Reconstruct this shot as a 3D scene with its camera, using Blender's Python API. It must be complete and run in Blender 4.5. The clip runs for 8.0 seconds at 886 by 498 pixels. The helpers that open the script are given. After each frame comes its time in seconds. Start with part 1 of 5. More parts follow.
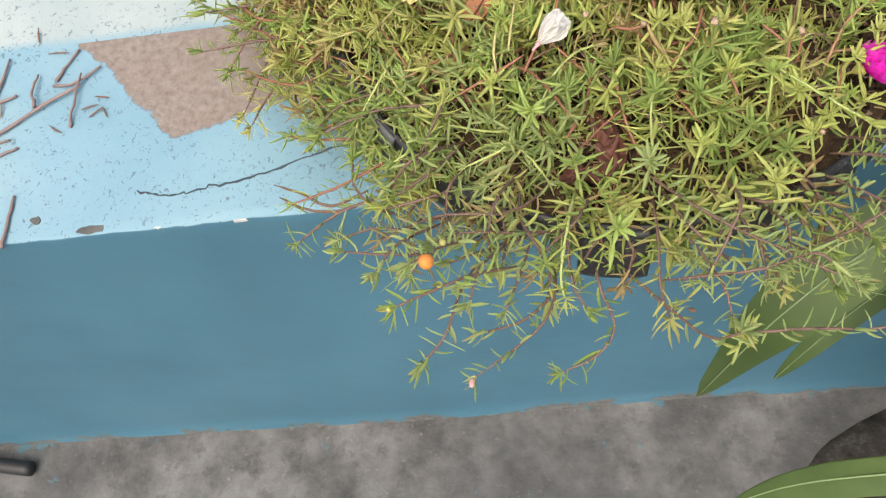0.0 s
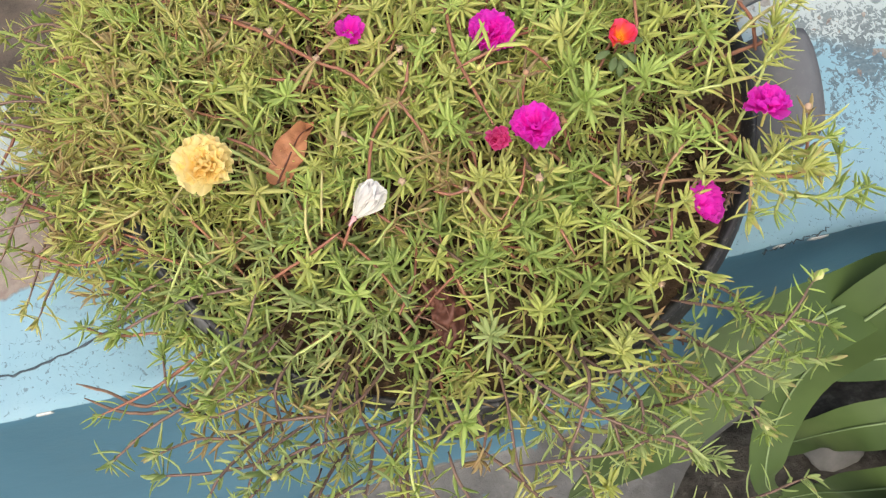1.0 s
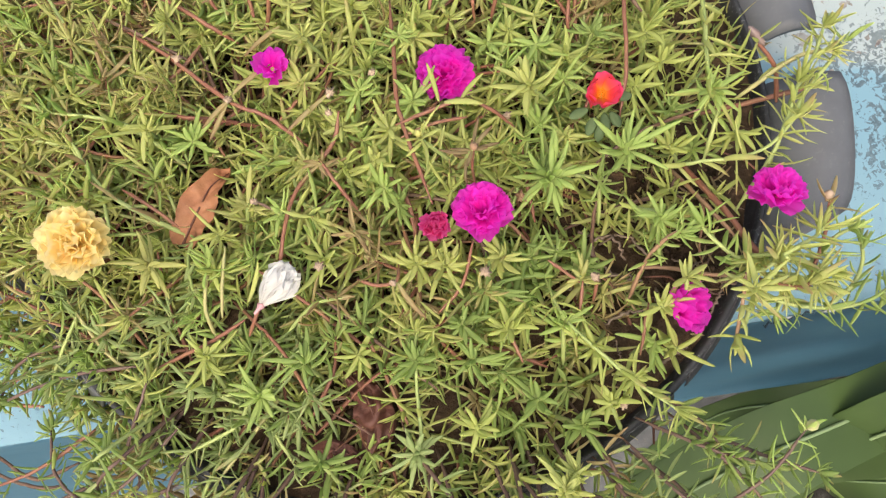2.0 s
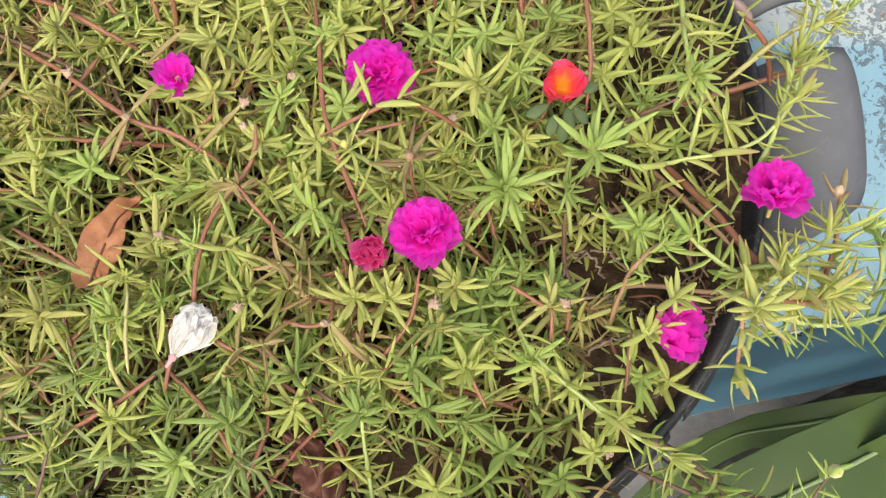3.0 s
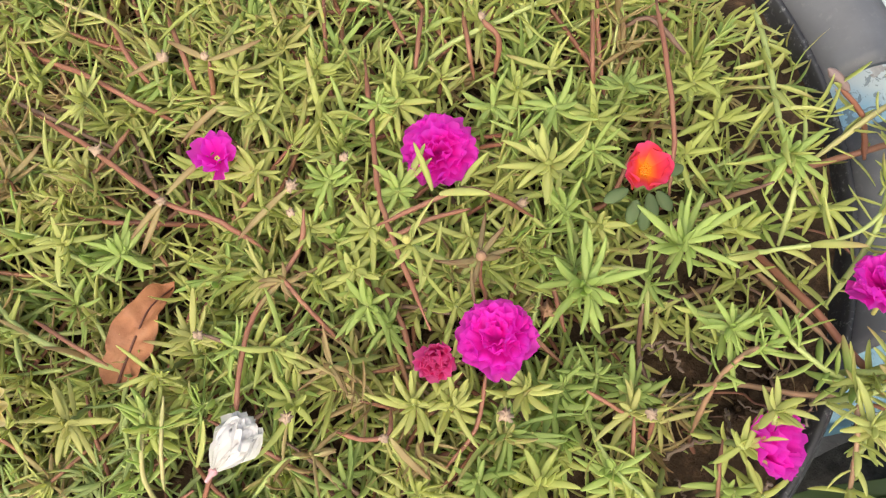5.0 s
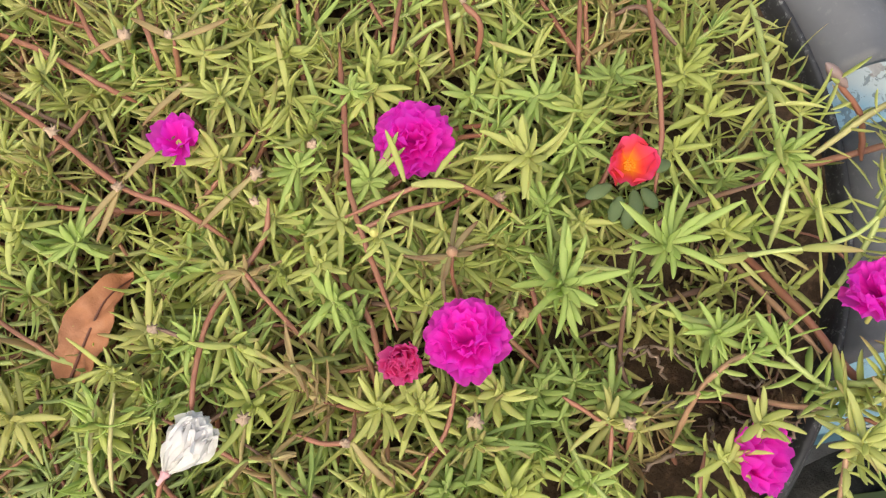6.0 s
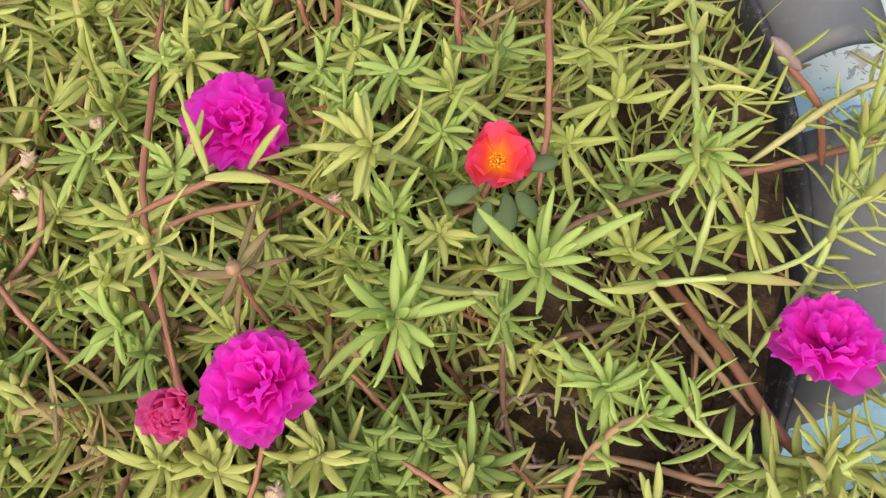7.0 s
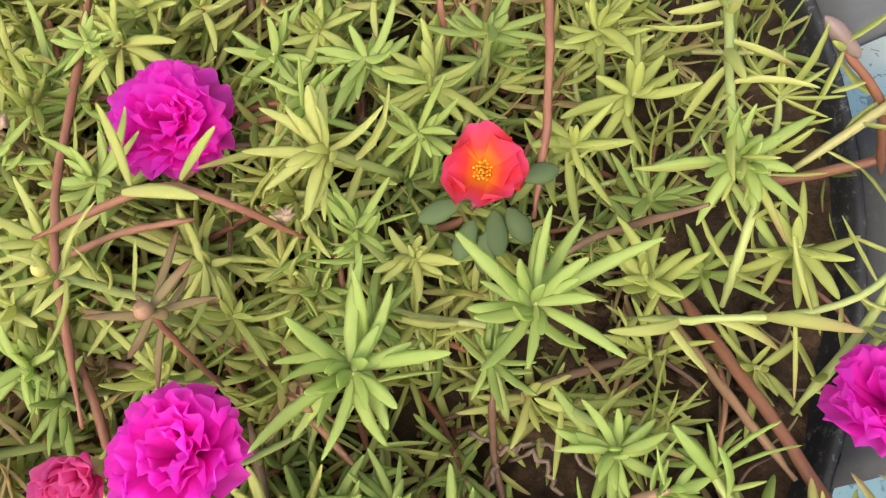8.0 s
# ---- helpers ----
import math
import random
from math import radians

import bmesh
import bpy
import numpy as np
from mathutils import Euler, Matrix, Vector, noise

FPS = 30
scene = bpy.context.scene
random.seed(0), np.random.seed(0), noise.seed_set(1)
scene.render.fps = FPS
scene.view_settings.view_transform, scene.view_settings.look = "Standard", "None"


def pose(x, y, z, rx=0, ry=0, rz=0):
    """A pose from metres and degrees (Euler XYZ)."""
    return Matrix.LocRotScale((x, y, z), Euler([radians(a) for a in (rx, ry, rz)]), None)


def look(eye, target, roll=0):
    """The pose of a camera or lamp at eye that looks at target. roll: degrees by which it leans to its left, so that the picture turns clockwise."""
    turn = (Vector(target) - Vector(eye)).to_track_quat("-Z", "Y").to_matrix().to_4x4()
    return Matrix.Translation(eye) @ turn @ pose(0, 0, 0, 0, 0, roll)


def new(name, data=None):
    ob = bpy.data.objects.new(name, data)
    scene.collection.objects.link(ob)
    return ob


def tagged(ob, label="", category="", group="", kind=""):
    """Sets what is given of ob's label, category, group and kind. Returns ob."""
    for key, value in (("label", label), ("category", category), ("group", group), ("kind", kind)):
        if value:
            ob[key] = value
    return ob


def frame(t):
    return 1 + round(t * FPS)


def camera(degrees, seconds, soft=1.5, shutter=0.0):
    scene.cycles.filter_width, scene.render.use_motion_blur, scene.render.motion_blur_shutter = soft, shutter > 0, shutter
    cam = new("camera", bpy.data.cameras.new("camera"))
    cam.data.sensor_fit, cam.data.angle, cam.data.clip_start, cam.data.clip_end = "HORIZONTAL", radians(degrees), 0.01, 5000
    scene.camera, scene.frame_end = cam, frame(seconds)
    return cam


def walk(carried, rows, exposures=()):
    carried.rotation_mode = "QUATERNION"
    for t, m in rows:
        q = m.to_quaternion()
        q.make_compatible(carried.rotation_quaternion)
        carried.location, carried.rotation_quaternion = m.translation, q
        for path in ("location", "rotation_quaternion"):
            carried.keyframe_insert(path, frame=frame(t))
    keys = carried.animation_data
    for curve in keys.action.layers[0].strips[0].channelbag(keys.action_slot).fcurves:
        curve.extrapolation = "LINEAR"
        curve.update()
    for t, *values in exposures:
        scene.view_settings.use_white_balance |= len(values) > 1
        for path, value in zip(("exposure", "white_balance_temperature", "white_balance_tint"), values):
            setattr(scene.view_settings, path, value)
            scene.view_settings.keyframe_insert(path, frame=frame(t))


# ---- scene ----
cam = camera(57.2, 8.0, soft=1.28)
# the ledge's front edge runs along x at y = 0 and height H
H = 0.77
EXPOSURE, KELVIN, TINT = 1.0, 6850, 5
METRES = 0.8
BASE = pose(0.0153, -0.3601, 0.7232 + H, -66.96, 7.245, -2.379)
ROWS = [
    (0.0, 0.0, 0.0, 0.0, 0.0, 0.0, 0.0),
    (0.5, 0.0527, -0.0198, 0.0627, -4.94, 0.91, 2.93),
    (1.0, 0.0515, 0.0802, 0.2088, -9.76, -2.94, 7.32),
    (1.5, 0.08, 0.1415, 0.3273, -11.57, -7.87, 9.16),
    (2.0, 0.1723, 0.2082, 0.3505, -7.03, -10.1, 4.27),
    (3.5, 0.2299, 0.3221, 0.3523, -7.15, -9.0, 8.32),
    (4.0, 0.2149, 0.3417, 0.3787, -6.77, -8.97, 7.91),
    (4.5, 0.2028, 0.3572, 0.389, -6.48, -8.88, 7.57),
    (6.0, 0.2197, 0.3877, 0.3852, -6.64, -9.07, 6.05),
    (6.5, 0.2829, 0.4227, 0.3752, -5.42, -9.17, 4.57),
    (7.0, 0.3224, 0.4834, 0.3649, -4.55, -8.49, 4.48),
    (7.5, 0.3317, 0.536, 0.3673, -3.61, -8.76, 4.42),
    (8.0, 0.3442, 0.5491, 0.3706, -3.2, -9.65, 4.43),
]
walk(cam, [(t, BASE @ pose(METRES * x, METRES * y, METRES * z, 90 + pitch, roll, yaw)) for t, x, y, z, yaw, pitch, roll in ROWS],
     [(t, EXPOSURE + stops, KELVIN, TINT) for t, stops in ((0.0, 0.0), (2.0, 0.02), (3.5, 0.1), (4.5, 0.1), (6.0, 0.0), (7.2, 0.02), (8.0, 0.12))])

# ---- light ----
world = bpy.data.worlds.new("overcast_sky")
scene.world = world
world.use_nodes = True
wn, wl = world.node_tree.nodes, world.node_tree.links
sky = wn.new("ShaderNodeTexSky")
sky.sky_type = "NISHITA"
sky.sun_disc = False
sky.sun_elevation, sky.sun_rotation = radians(58), radians(200)
sky.air_density, sky.dust_density, sky.ozone_density = 1.0, 6.0, 1.0
wl.new(sky.outputs[0], wn["Background"].inputs[0])
wn["Background"].inputs[1].default_value = 0.15
sun_data = bpy.data.lights.new("sun", "SUN")
sun_data.energy, sun_data.angle, sun_data.color = 0.92, radians(50), (1.0, 0.95, 0.88)
sun = new("sun", sun_data)
sun.matrix_world = look((-0.35, -0.75, 3.0), (0, 0, 0))


# ---- materials ----
class Mat:
    """A small wrapper for building node materials."""
    def __init__(self, name, rough=0.6, spec=0.4):
        self.m = bpy.data.materials.new(name)
        self.m.use_nodes = True
        self.n, self.l = self.m.node_tree.nodes, self.m.node_tree.links
        self.b = self.n["Principled BSDF"]
        self.b.inputs["Roughness"].default_value = rough
        self.b.inputs["Specular IOR Level"].default_value = spec

    def node(self, kind, **inputs):
        nd = self.n.new(kind)
        for k, val in inputs.items():
            self.put(nd, k.replace("_", " "), val)
        return nd

    def put(self, nd, key, val):
        sock = nd.inputs[int(key)] if key.isdigit() else nd.inputs[key]
        if isinstance(val, bpy.types.NodeSocket):
            self.l.new(val, sock)
        else:
            sock.default_value = val

    def coord(self, which="Object"):
        return self.n.new("ShaderNodeTexCoord").outputs[which]

    def noise(self, scale, detail=4.0, rough=0.6, vec=None, dist=0.0):
        nd = self.node("ShaderNodeTexNoise", Scale=scale, Detail=detail, Roughness=rough, Distortion=dist)
        self.l.new(vec or self.coord(), nd.inputs["Vector"])
        return nd.outputs["Fac"]

    def ramp(self, fac, stops, ease="LINEAR"):
        nd = self.n.new("ShaderNodeValToRGB")
        nd.color_ramp.interpolation = ease
        els = nd.color_ramp.elements
        while len(els) < len(stops):
            els.new(0.5)
        for e, (p, c) in zip(els, stops):
            e.position = p
            e.color = (*c, 1) if isinstance(c, tuple) else (c, c, c, 1)
        self.l.new(fac, nd.inputs[0])
        return nd.outputs[0]

    def mix(self, fac, a, b, blend="MIX"):
        nd = self.n.new("ShaderNodeMix")
        nd.data_type, nd.blend_type = "RGBA", blend
        for i, val in ((0, fac), (6, a), (7, b)):
            if isinstance(val, bpy.types.NodeSocket):
                self.l.new(val, nd.inputs[i])
            else:
                nd.inputs[i].default_value = (*val, 1) if isinstance(val, tuple) else val
        return nd.outputs[2]

    def math(self, op, a, b=0.0, clamp=False):
        nd = self.n.new("ShaderNodeMath")
        nd.operation, nd.use_clamp = op, clamp
        for i, val in ((0, a), (1, b)):
            if isinstance(val, bpy.types.NodeSocket):
                self.l.new(val, nd.inputs[i])
            else:
                nd.inputs[i].default_value = val
        return nd.outputs[0]

    def bump(self, height, strength=0.3, dist=0.002):
        nd = self.node("ShaderNodeBump", Strength=strength, Distance=dist, Height=height)
        self.l.new(nd.outputs[0], self.b.inputs["Normal"])

    def color(self, c):
        self.put(self.b, "Base Color", c if isinstance(c, bpy.types.NodeSocket) else (*c, 1))
        return self

    def translucent(self, c, amount):
        t = self.node("ShaderNodeBsdfTranslucent")
        self.put(t, "Color", c if isinstance(c, bpy.types.NodeSocket) else (*c, 1))
        mixer = self.node("ShaderNodeMixShader", Fac=amount)
        self.l.new(self.b.outputs[0], mixer.inputs[1])
        self.l.new(t.outputs[0], mixer.inputs[2])
        self.l.new(mixer.outputs[0], self.n["Material Output"].inputs[0])


def mat_leaf(name, dark, mid, pale, tip=(0.5, 0.34, 0.2), tips=0.3):
    """Fleshy narrow leaves: every leaf its own tone, a paler foot, and now and then a dry tip."""
    m = Mat(name, 0.55, 0.22)
    geo = m.n.new("ShaderNodeNewGeometry").outputs["Random Per Island"]
    along = m.n.new("ShaderNodeAttribute")
    along.attribute_name = "along"
    s = along.outputs["Fac"]
    f = m.math("ADD", m.math("MULTIPLY", geo, 0.6), m.math("MULTIPLY", m.noise(30, 3.0, 0.5), 0.4))
    c = m.ramp(f, [(0.15, dark), (0.5, mid), (0.85, pale)])
    c = m.mix(m.ramp(s, [(0.0, 0.55), (0.3, 0.0)]), c, m.mix(0.5, pale, (0.6, 0.58, 0.26)))
    scorch = m.math("GREATER_THAN", m.math("FRACT", m.math("MULTIPLY", geo, 37.0)), 1.0 - tips)
    c = m.mix(m.math("MULTIPLY", m.math("MULTIPLY", m.ramp(s, [(0.55, 0.0), (1.0, 1.0)]), scorch), 0.8), c, tip)
    c = m.mix(m.math("MULTIPLY", m.noise(330, 3.0, 0.6), 0.3), c, m.mix(0.5, c, (0.5, 0.47, 0.2)))
    m.color(c)
    m.bump(m.noise(600, 3.0), 0.15, 0.0006)
    m.translucent(c, 0.62)
    return m.m


LEAF = mat_leaf("moss_rose_leaf", (0.46, 0.51, 0.16), (0.57, 0.62, 0.21), (0.65, 0.68, 0.28))
LEAF_YELLOW = mat_leaf("moss_rose_young_leaf", (0.54, 0.58, 0.2), (0.62, 0.65, 0.25), (0.69, 0.7, 0.31), tips=0.15)
LEAF_GREEN = mat_leaf("moss_rose_dark_leaf", (0.265, 0.37, 0.115), (0.37, 0.48, 0.155), (0.47, 0.56, 0.195))
LEAF_STAR = mat_leaf("moss_rose_star_leaf", (0.4, 0.54, 0.17), (0.5, 0.62, 0.21), (0.58, 0.67, 0.26), tips=0.1)
LEAF_OLIVE = mat_leaf("moss_rose_olive_leaf", (0.48, 0.48, 0.18), (0.58, 0.575, 0.23), (0.67, 0.655, 0.3), tips=0.4)
LEAF_TAN = mat_leaf("moss_rose_withered_leaf", (0.42, 0.3, 0.16), (0.53, 0.41, 0.22), (0.6, 0.53, 0.28), (0.36, 0.2, 0.12), 0.5)
LEAF_PALE = mat_leaf("moss_rose_frosted_leaf", (0.32, 0.41, 0.17), (0.44, 0.53, 0.24), (0.55, 0.61, 0.3), tips=0.2)
LEAF_RUST = mat_leaf("moss_rose_rusty_leaf", (0.27, 0.2, 0.11), (0.36, 0.27, 0.15), (0.44, 0.37, 0.2), (0.25, 0.11, 0.08), 0.7)
LEAF_OVAL = mat_leaf("purslane_leaf", (0.12, 0.19, 0.09), (0.17, 0.25, 0.125), (0.22, 0.3, 0.16), tips=0.0)


def mat_stem(name, a, b, c):
    m = Mat(name, 0.5, 0.35)
    f = m.math("ADD", m.math("MULTIPLY", m.n.new("ShaderNodeNewGeometry").outputs["Random Per Island"], 0.5), m.math("MULTIPLY", m.noise(60, 3.0), 0.5))
    m.color(m.ramp(f, [(0.15, a), (0.5, b), (0.85, c)]))
    m.bump(m.noise(500, 3.0), 0.3, 0.0006)
    return m.m


STEM = mat_stem("red_stem", (0.135, 0.053, 0.034), (0.21, 0.086, 0.055), (0.285, 0.155, 0.086))
STEM_PALE = mat_stem("pale_stem", (0.25, 0.24, 0.085), (0.33, 0.31, 0.13), (0.31, 0.2, 0.1))
STEM_GREEN = mat_stem("green_stem", (0.22, 0.27, 0.08), (0.29, 0.34, 0.115), (0.34, 0.34, 0.14))
STEM_DRY = mat_stem("dry_stem", (0.07, 0.036, 0.024), (0.13, 0.072, 0.05), (0.25, 0.17, 0.12))
STEM_DARK = mat_stem("purple_stem", (0.065, 0.038, 0.033), (0.115, 0.067, 0.055), (0.18, 0.12, 0.085))
STEM_TAN = mat_stem("tan_stem", (0.2, 0.115, 0.068), (0.275, 0.16, 0.095), (0.31, 0.21, 0.11))
LITTER = mat_stem("grey_dry_litter", (0.075, 0.05, 0.036), (0.15, 0.105, 0.078), (0.3, 0.225, 0.17))
TWIG = mat_stem("dry_twig_bark", (0.12, 0.08, 0.075), (0.18, 0.125, 0.115), (0.25, 0.195, 0.175))


def mat_petal(name, inner, outer, rim, rough=0.55, glow=0.25, heart=0.0, veins=0.07):
    """Thin petals: tone runs from the base to the rim, with fine veins."""
    m = Mat(name, rough, 0.25)
    sep = m.n.new("ShaderNodeSeparateXYZ")
    m.l.new(m.coord("Generated"), sep.inputs[0])
    along = m.ramp(sep.outputs["Y"], [(heart, inner), (0.45 + 0.4 * heart, outer), (1.0, rim)])
    rnd = m.n.new("ShaderNodeObjectInfo").outputs["Random"]
    c = m.mix(m.math("MULTIPLY", rnd, 0.2), along, m.mix(1.0, along, (0.7, 0.7, 0.75), "MULTIPLY"))
    wave = m.node("ShaderNodeTexWave", Scale=9.0, Distortion=2.0, Detail=2.0)
    m.l.new(m.coord("Generated"), wave.inputs["Vector"])
    c = m.mix(m.math("MULTIPLY", wave.outputs["Fac"], veins), c, m.mix(1.0, c, (0.6, 0.6, 0.6), "MULTIPLY"))
    m.color(c)
    m.bump(wave.outputs["Fac"], 1.5 * veins, 0.0005)
    m.translucent(c, glow)
    return m.m


MAGENTA = mat_petal("magenta_petal", (0.86, 0.016, 0.58), (0.95, 0.028, 0.7), (0.96, 0.1, 0.79), 0.6, 0.76)
CRIMSON = mat_petal("withered_crimson_petal", (0.7, 0.03, 0.26), (0.82, 0.045, 0.33), (0.86, 0.17, 0.45), 0.6, 0.58)
YELLOW = mat_petal("yellow_petal", (0.96, 0.74, 0.28), (0.96, 0.8, 0.38), (0.97, 0.85, 0.48), 0.6, 0.62, 0.0, 0.02)
WHITE = mat_petal("white_petal", (0.77, 0.75, 0.71), (0.8, 0.78, 0.76), (0.82, 0.8, 0.79), 0.6, 0.5, 0.0, 0.0)
ORANGE = mat_petal("orange_petal", (0.94, 0.42, 0.015), (0.87, 0.09, 0.075), (0.83, 0.075, 0.22), 0.5, 0.48, 0.1)
STAMEN = Mat("stamen").color((0.88, 0.3, 0.015)).m
BUD = mat_stem("bud_skin", (0.34, 0.36, 0.14), (0.44, 0.42, 0.2), (0.48, 0.37, 0.22))
BUD_ORANGE = mat_stem("closed_orange_petal", (0.42, 0.12, 0.035), (0.56, 0.2, 0.045), (0.62, 0.3, 0.08))
BUD_PINK = mat_stem("dusty_pink_bud", (0.3, 0.16, 0.16), (0.42, 0.22, 0.24), (0.5, 0.33, 0.33))
CALYX = mat_stem("calyx", (0.3, 0.33, 0.09), (0.4, 0.38, 0.12), (0.42, 0.3, 0.12))
STRAW = mat_stem("dry_capsule", (0.2, 0.12, 0.08), (0.36, 0.255, 0.18), (0.52, 0.42, 0.32))
SEED_HEAD = mat_stem("brown_seed_head", (0.1, 0.05, 0.028), (0.22, 0.12, 0.06), (0.38, 0.24, 0.13))


def mat_dead_leaf(name, a, b, d):
    m = Mat(name, 0.6, 0.3)
    c = m.ramp(m.noise(55, 5.0, 0.65), [(0.25, a), (0.5, b), (0.8, d)])
    m.color(c)
    m.bump(m.noise(240, 4.0), 0.5, 0.001)
    return m.m


DEAD = mat_dead_leaf("dead_leaf", (0.17, 0.065, 0.032), (0.29, 0.125, 0.062), (0.37, 0.19, 0.1))
DEAD_DARK = mat_dead_leaf("rotten_leaf", (0.045, 0.018, 0.013), (0.09, 0.034, 0.024), (0.15, 0.065, 0.045))


def mat_soil():
    m = Mat("potting_soil", 0.9, 0.1)
    c = m.ramp(m.noise(90, 6.0, 0.7), [(0.3, (0.02, 0.014, 0.009)), (0.54, (0.06, 0.038, 0.024)), (0.74, (0.17, 0.1, 0.06))])
    m.color(c)
    m.bump(m.noise(220, 6.0, 0.7), 0.9, 0.004)
    return m.m


SOIL = mat_soil()


def mat_rubber():
    m = Mat("weathered_rubber", 0.48, 0.4)
    c = m.ramp(m.noise(14, 5.0, 0.65), [(0.3, (0.07, 0.072, 0.08)), (0.6, (0.105, 0.107, 0.117)), (0.85, (0.145, 0.145, 0.15))])
    dust = m.ramp(m.noise(170, 4.0, 0.7), [(0.58, 0.0), (0.75, 1.0)])
    c = m.mix(m.math("MULTIPLY", dust, 0.35), c, (0.2, 0.2, 0.2))
    m.color(c)
    m.bump(m.noise(120, 5.0), 0.25, 0.001)
    return m.m


RUBBER = mat_rubber()


def mat_rubber_dark():
    m = Mat("black_rubber", 0.5, 0.4)
    c = m.ramp(m.noise(40, 5.0, 0.65), [(0.3, (0.013, 0.013, 0.015)), (0.7, (0.03, 0.03, 0.034))])
    scuff = m.ramp(m.noise(230, 5.0, 0.75), [(0.56, 0.0), (0.66, 1.0)])
    c = m.mix(m.math("MULTIPLY", scuff, 0.6), c, (0.2, 0.2, 0.2))
    m.color(c)
    m.bump(m.noise(150, 5.0), 0.3, 0.001)
    return m.m


RUBBER_DARK = mat_rubber_dark()


def mat_ledge():
    """Pale blue paint on plaster: one bare patch, flecks where it has worn through, faint dirt."""
    m = Mat("pale_blue_paint", 0.62, 0.3)
    co = m.coord()
    sep = m.n.new("ShaderNodeSeparateXYZ")
    m.l.new(co, sep.inputs[0])
    x, y = sep.outputs["X"], sep.outputs["Y"]
    wob = m.math("MULTIPLY", m.math("SUBTRACT", m.noise(26, 5.0, 0.62, co), 0.5), 0.045)
    fine = m.math("MULTIPLY", m.math("SUBTRACT", m.noise(9, 3.0, 0.5, co), 0.5), 0.05)
    # bare patch: to one side of a slanting left edge and behind a slanting front edge
    left = m.math("ADD", m.math("ADD", m.math("MULTIPLY", x, 0.76), m.math("MULTIPLY", y, 0.65)), 0.2)
    front = m.math("SUBTRACT", m.math("SUBTRACT", y, m.math("MULTIPLY", m.math("ADD", x, 0.36), 0.26)), 0.1)
    right = m.math("MULTIPLY", m.math("ADD", x, 0.06), -1.0)
    inside = m.math("MINIMUM", m.math("MINIMUM", m.math("ADD", left, wob), m.math("ADD", front, m.math("MULTIPLY", wob, 0.6))), right)
    bare = m.ramp(m.math("MULTIPLY", inside, 300.0), [(0.0, 0.0), (1.0, 1.0)])
    bare = m.math("MULTIPLY", bare, m.math("LESS_THAN", y, 0.236))
    # worn flecks, dense at the far end
    zone = m.math("MULTIPLY", m.math("SUBTRACT", m.math("ADD", x, m.math("MULTIPLY", wob, 2.0)), 0.435), 14.0, True)
    back = m.math("MULTIPLY", m.math("SUBTRACT", m.math("ADD", y, fine), 0.085), 16.0, True)
    worn = m.math("MULTIPLY", m.math("MULTIPLY", zone, back), m.math("SUBTRACT", 1.0, m.math("MULTIPLY", m.math("SUBTRACT", y, 0.19), 16.0, True)))
    fl = m.noise(150, 4.0, 0.65, co, 1.2)
    flecks = m.math("GREATER_THAN", m.math("ADD", fl, m.math("MULTIPLY", worn, m.math("MULTIPLY", m.math("SUBTRACT", m.noise(20, 3.0, 0.6, co), 0.3), 0.8))), 0.62)
    sparse = m.math("GREATER_THAN", m.math("MULTIPLY", m.noise(200, 4.0, 0.6, co), m.math("ADD", m.math("ADD", 0.5, m.math("MULTIPLY", m.math("LESS_THAN", m.math("ABSOLUTE", m.math("SUBTRACT", y, 0.232)), 0.014), 0.13)), m.math("ADD", m.math("MULTIPLY", m.math("LESS_THAN", m.math("ABSOLUTE", m.math("SUBTRACT", y, 0.066)), 0.022), 0.11), m.noise(12, 3.0, 0.6, co)))), 0.765)
    sparse = m.math("MULTIPLY", sparse, m.math("LESS_THAN", y, 0.252))
    flecks = m.math("MAXIMUM", flecks, sparse)
    tone = m.noise(5, 4.0, 0.55, co)
    paint = m.ramp(tone, [(0.3, (0.132, 0.25, 0.325)), (0.55, (0.163, 0.285, 0.36)), (0.8, (0.22, 0.325, 0.38))])
    white = m.math("MULTIPLY", m.math("SUBTRACT", m.math("ADD", y, m.math("MULTIPLY", wob, 0.1)), 0.236), 90.0, True)
    corner = m.math("SUBTRACT", m.math("ADD", m.math("MULTIPLY", m.math("SUBTRACT", x, 0.5), 0.3), m.math("ADD", y, m.math("MULTIPLY", wob, 0.8))), 0.197)
    white = m.math("MAXIMUM", white, m.math("MULTIPLY", m.math("MULTIPLY", corner, 60.0, True), m.math("GREATER_THAN", x, 0.4)))
    rust = m.math("MULTIPLY", m.math("MULTIPLY", zone, m.math("GREATER_THAN", m.noise(34, 4.0, 0.65, co), 0.58)), m.math("GREATER_THAN", y, 0.15))
    paint = m.mix(white, paint, m.ramp(m.noise(8, 4.0, 0.6, co), [(0.3, (0.26, 0.315, 0.325)), (0.7, (0.325, 0.365, 0.37))]))
    paint = m.mix(m.math("MULTIPLY", m.noise(40, 5.0, 0.7, co), 0.18), paint, (0.18, 0.22, 0.25))
    cement = m.ramp(m.noise(120, 6.0, 0.75, co), [(0.3, (0.12, 0.09, 0.08)), (0.5, (0.18, 0.15, 0.135)), (0.75, (0.25, 0.215, 0.2))])
    cement = m.mix(m.ramp(m.noise(18, 3.0, 0.6, co), [(0.4, 0.0), (0.7, 0.4)]), cement, (0.17, 0.12, 0.1))
    c = m.mix(m.math("MULTIPLY", flecks, m.math("ADD", 0.6, m.math("MULTIPLY", worn, 0.2))), paint, m.ramp(m.noise(300, 2.0, 0.5, co), [(0.3, (0.025, 0.04, 0.055)), (0.7, (0.08, 0.1, 0.115))]))
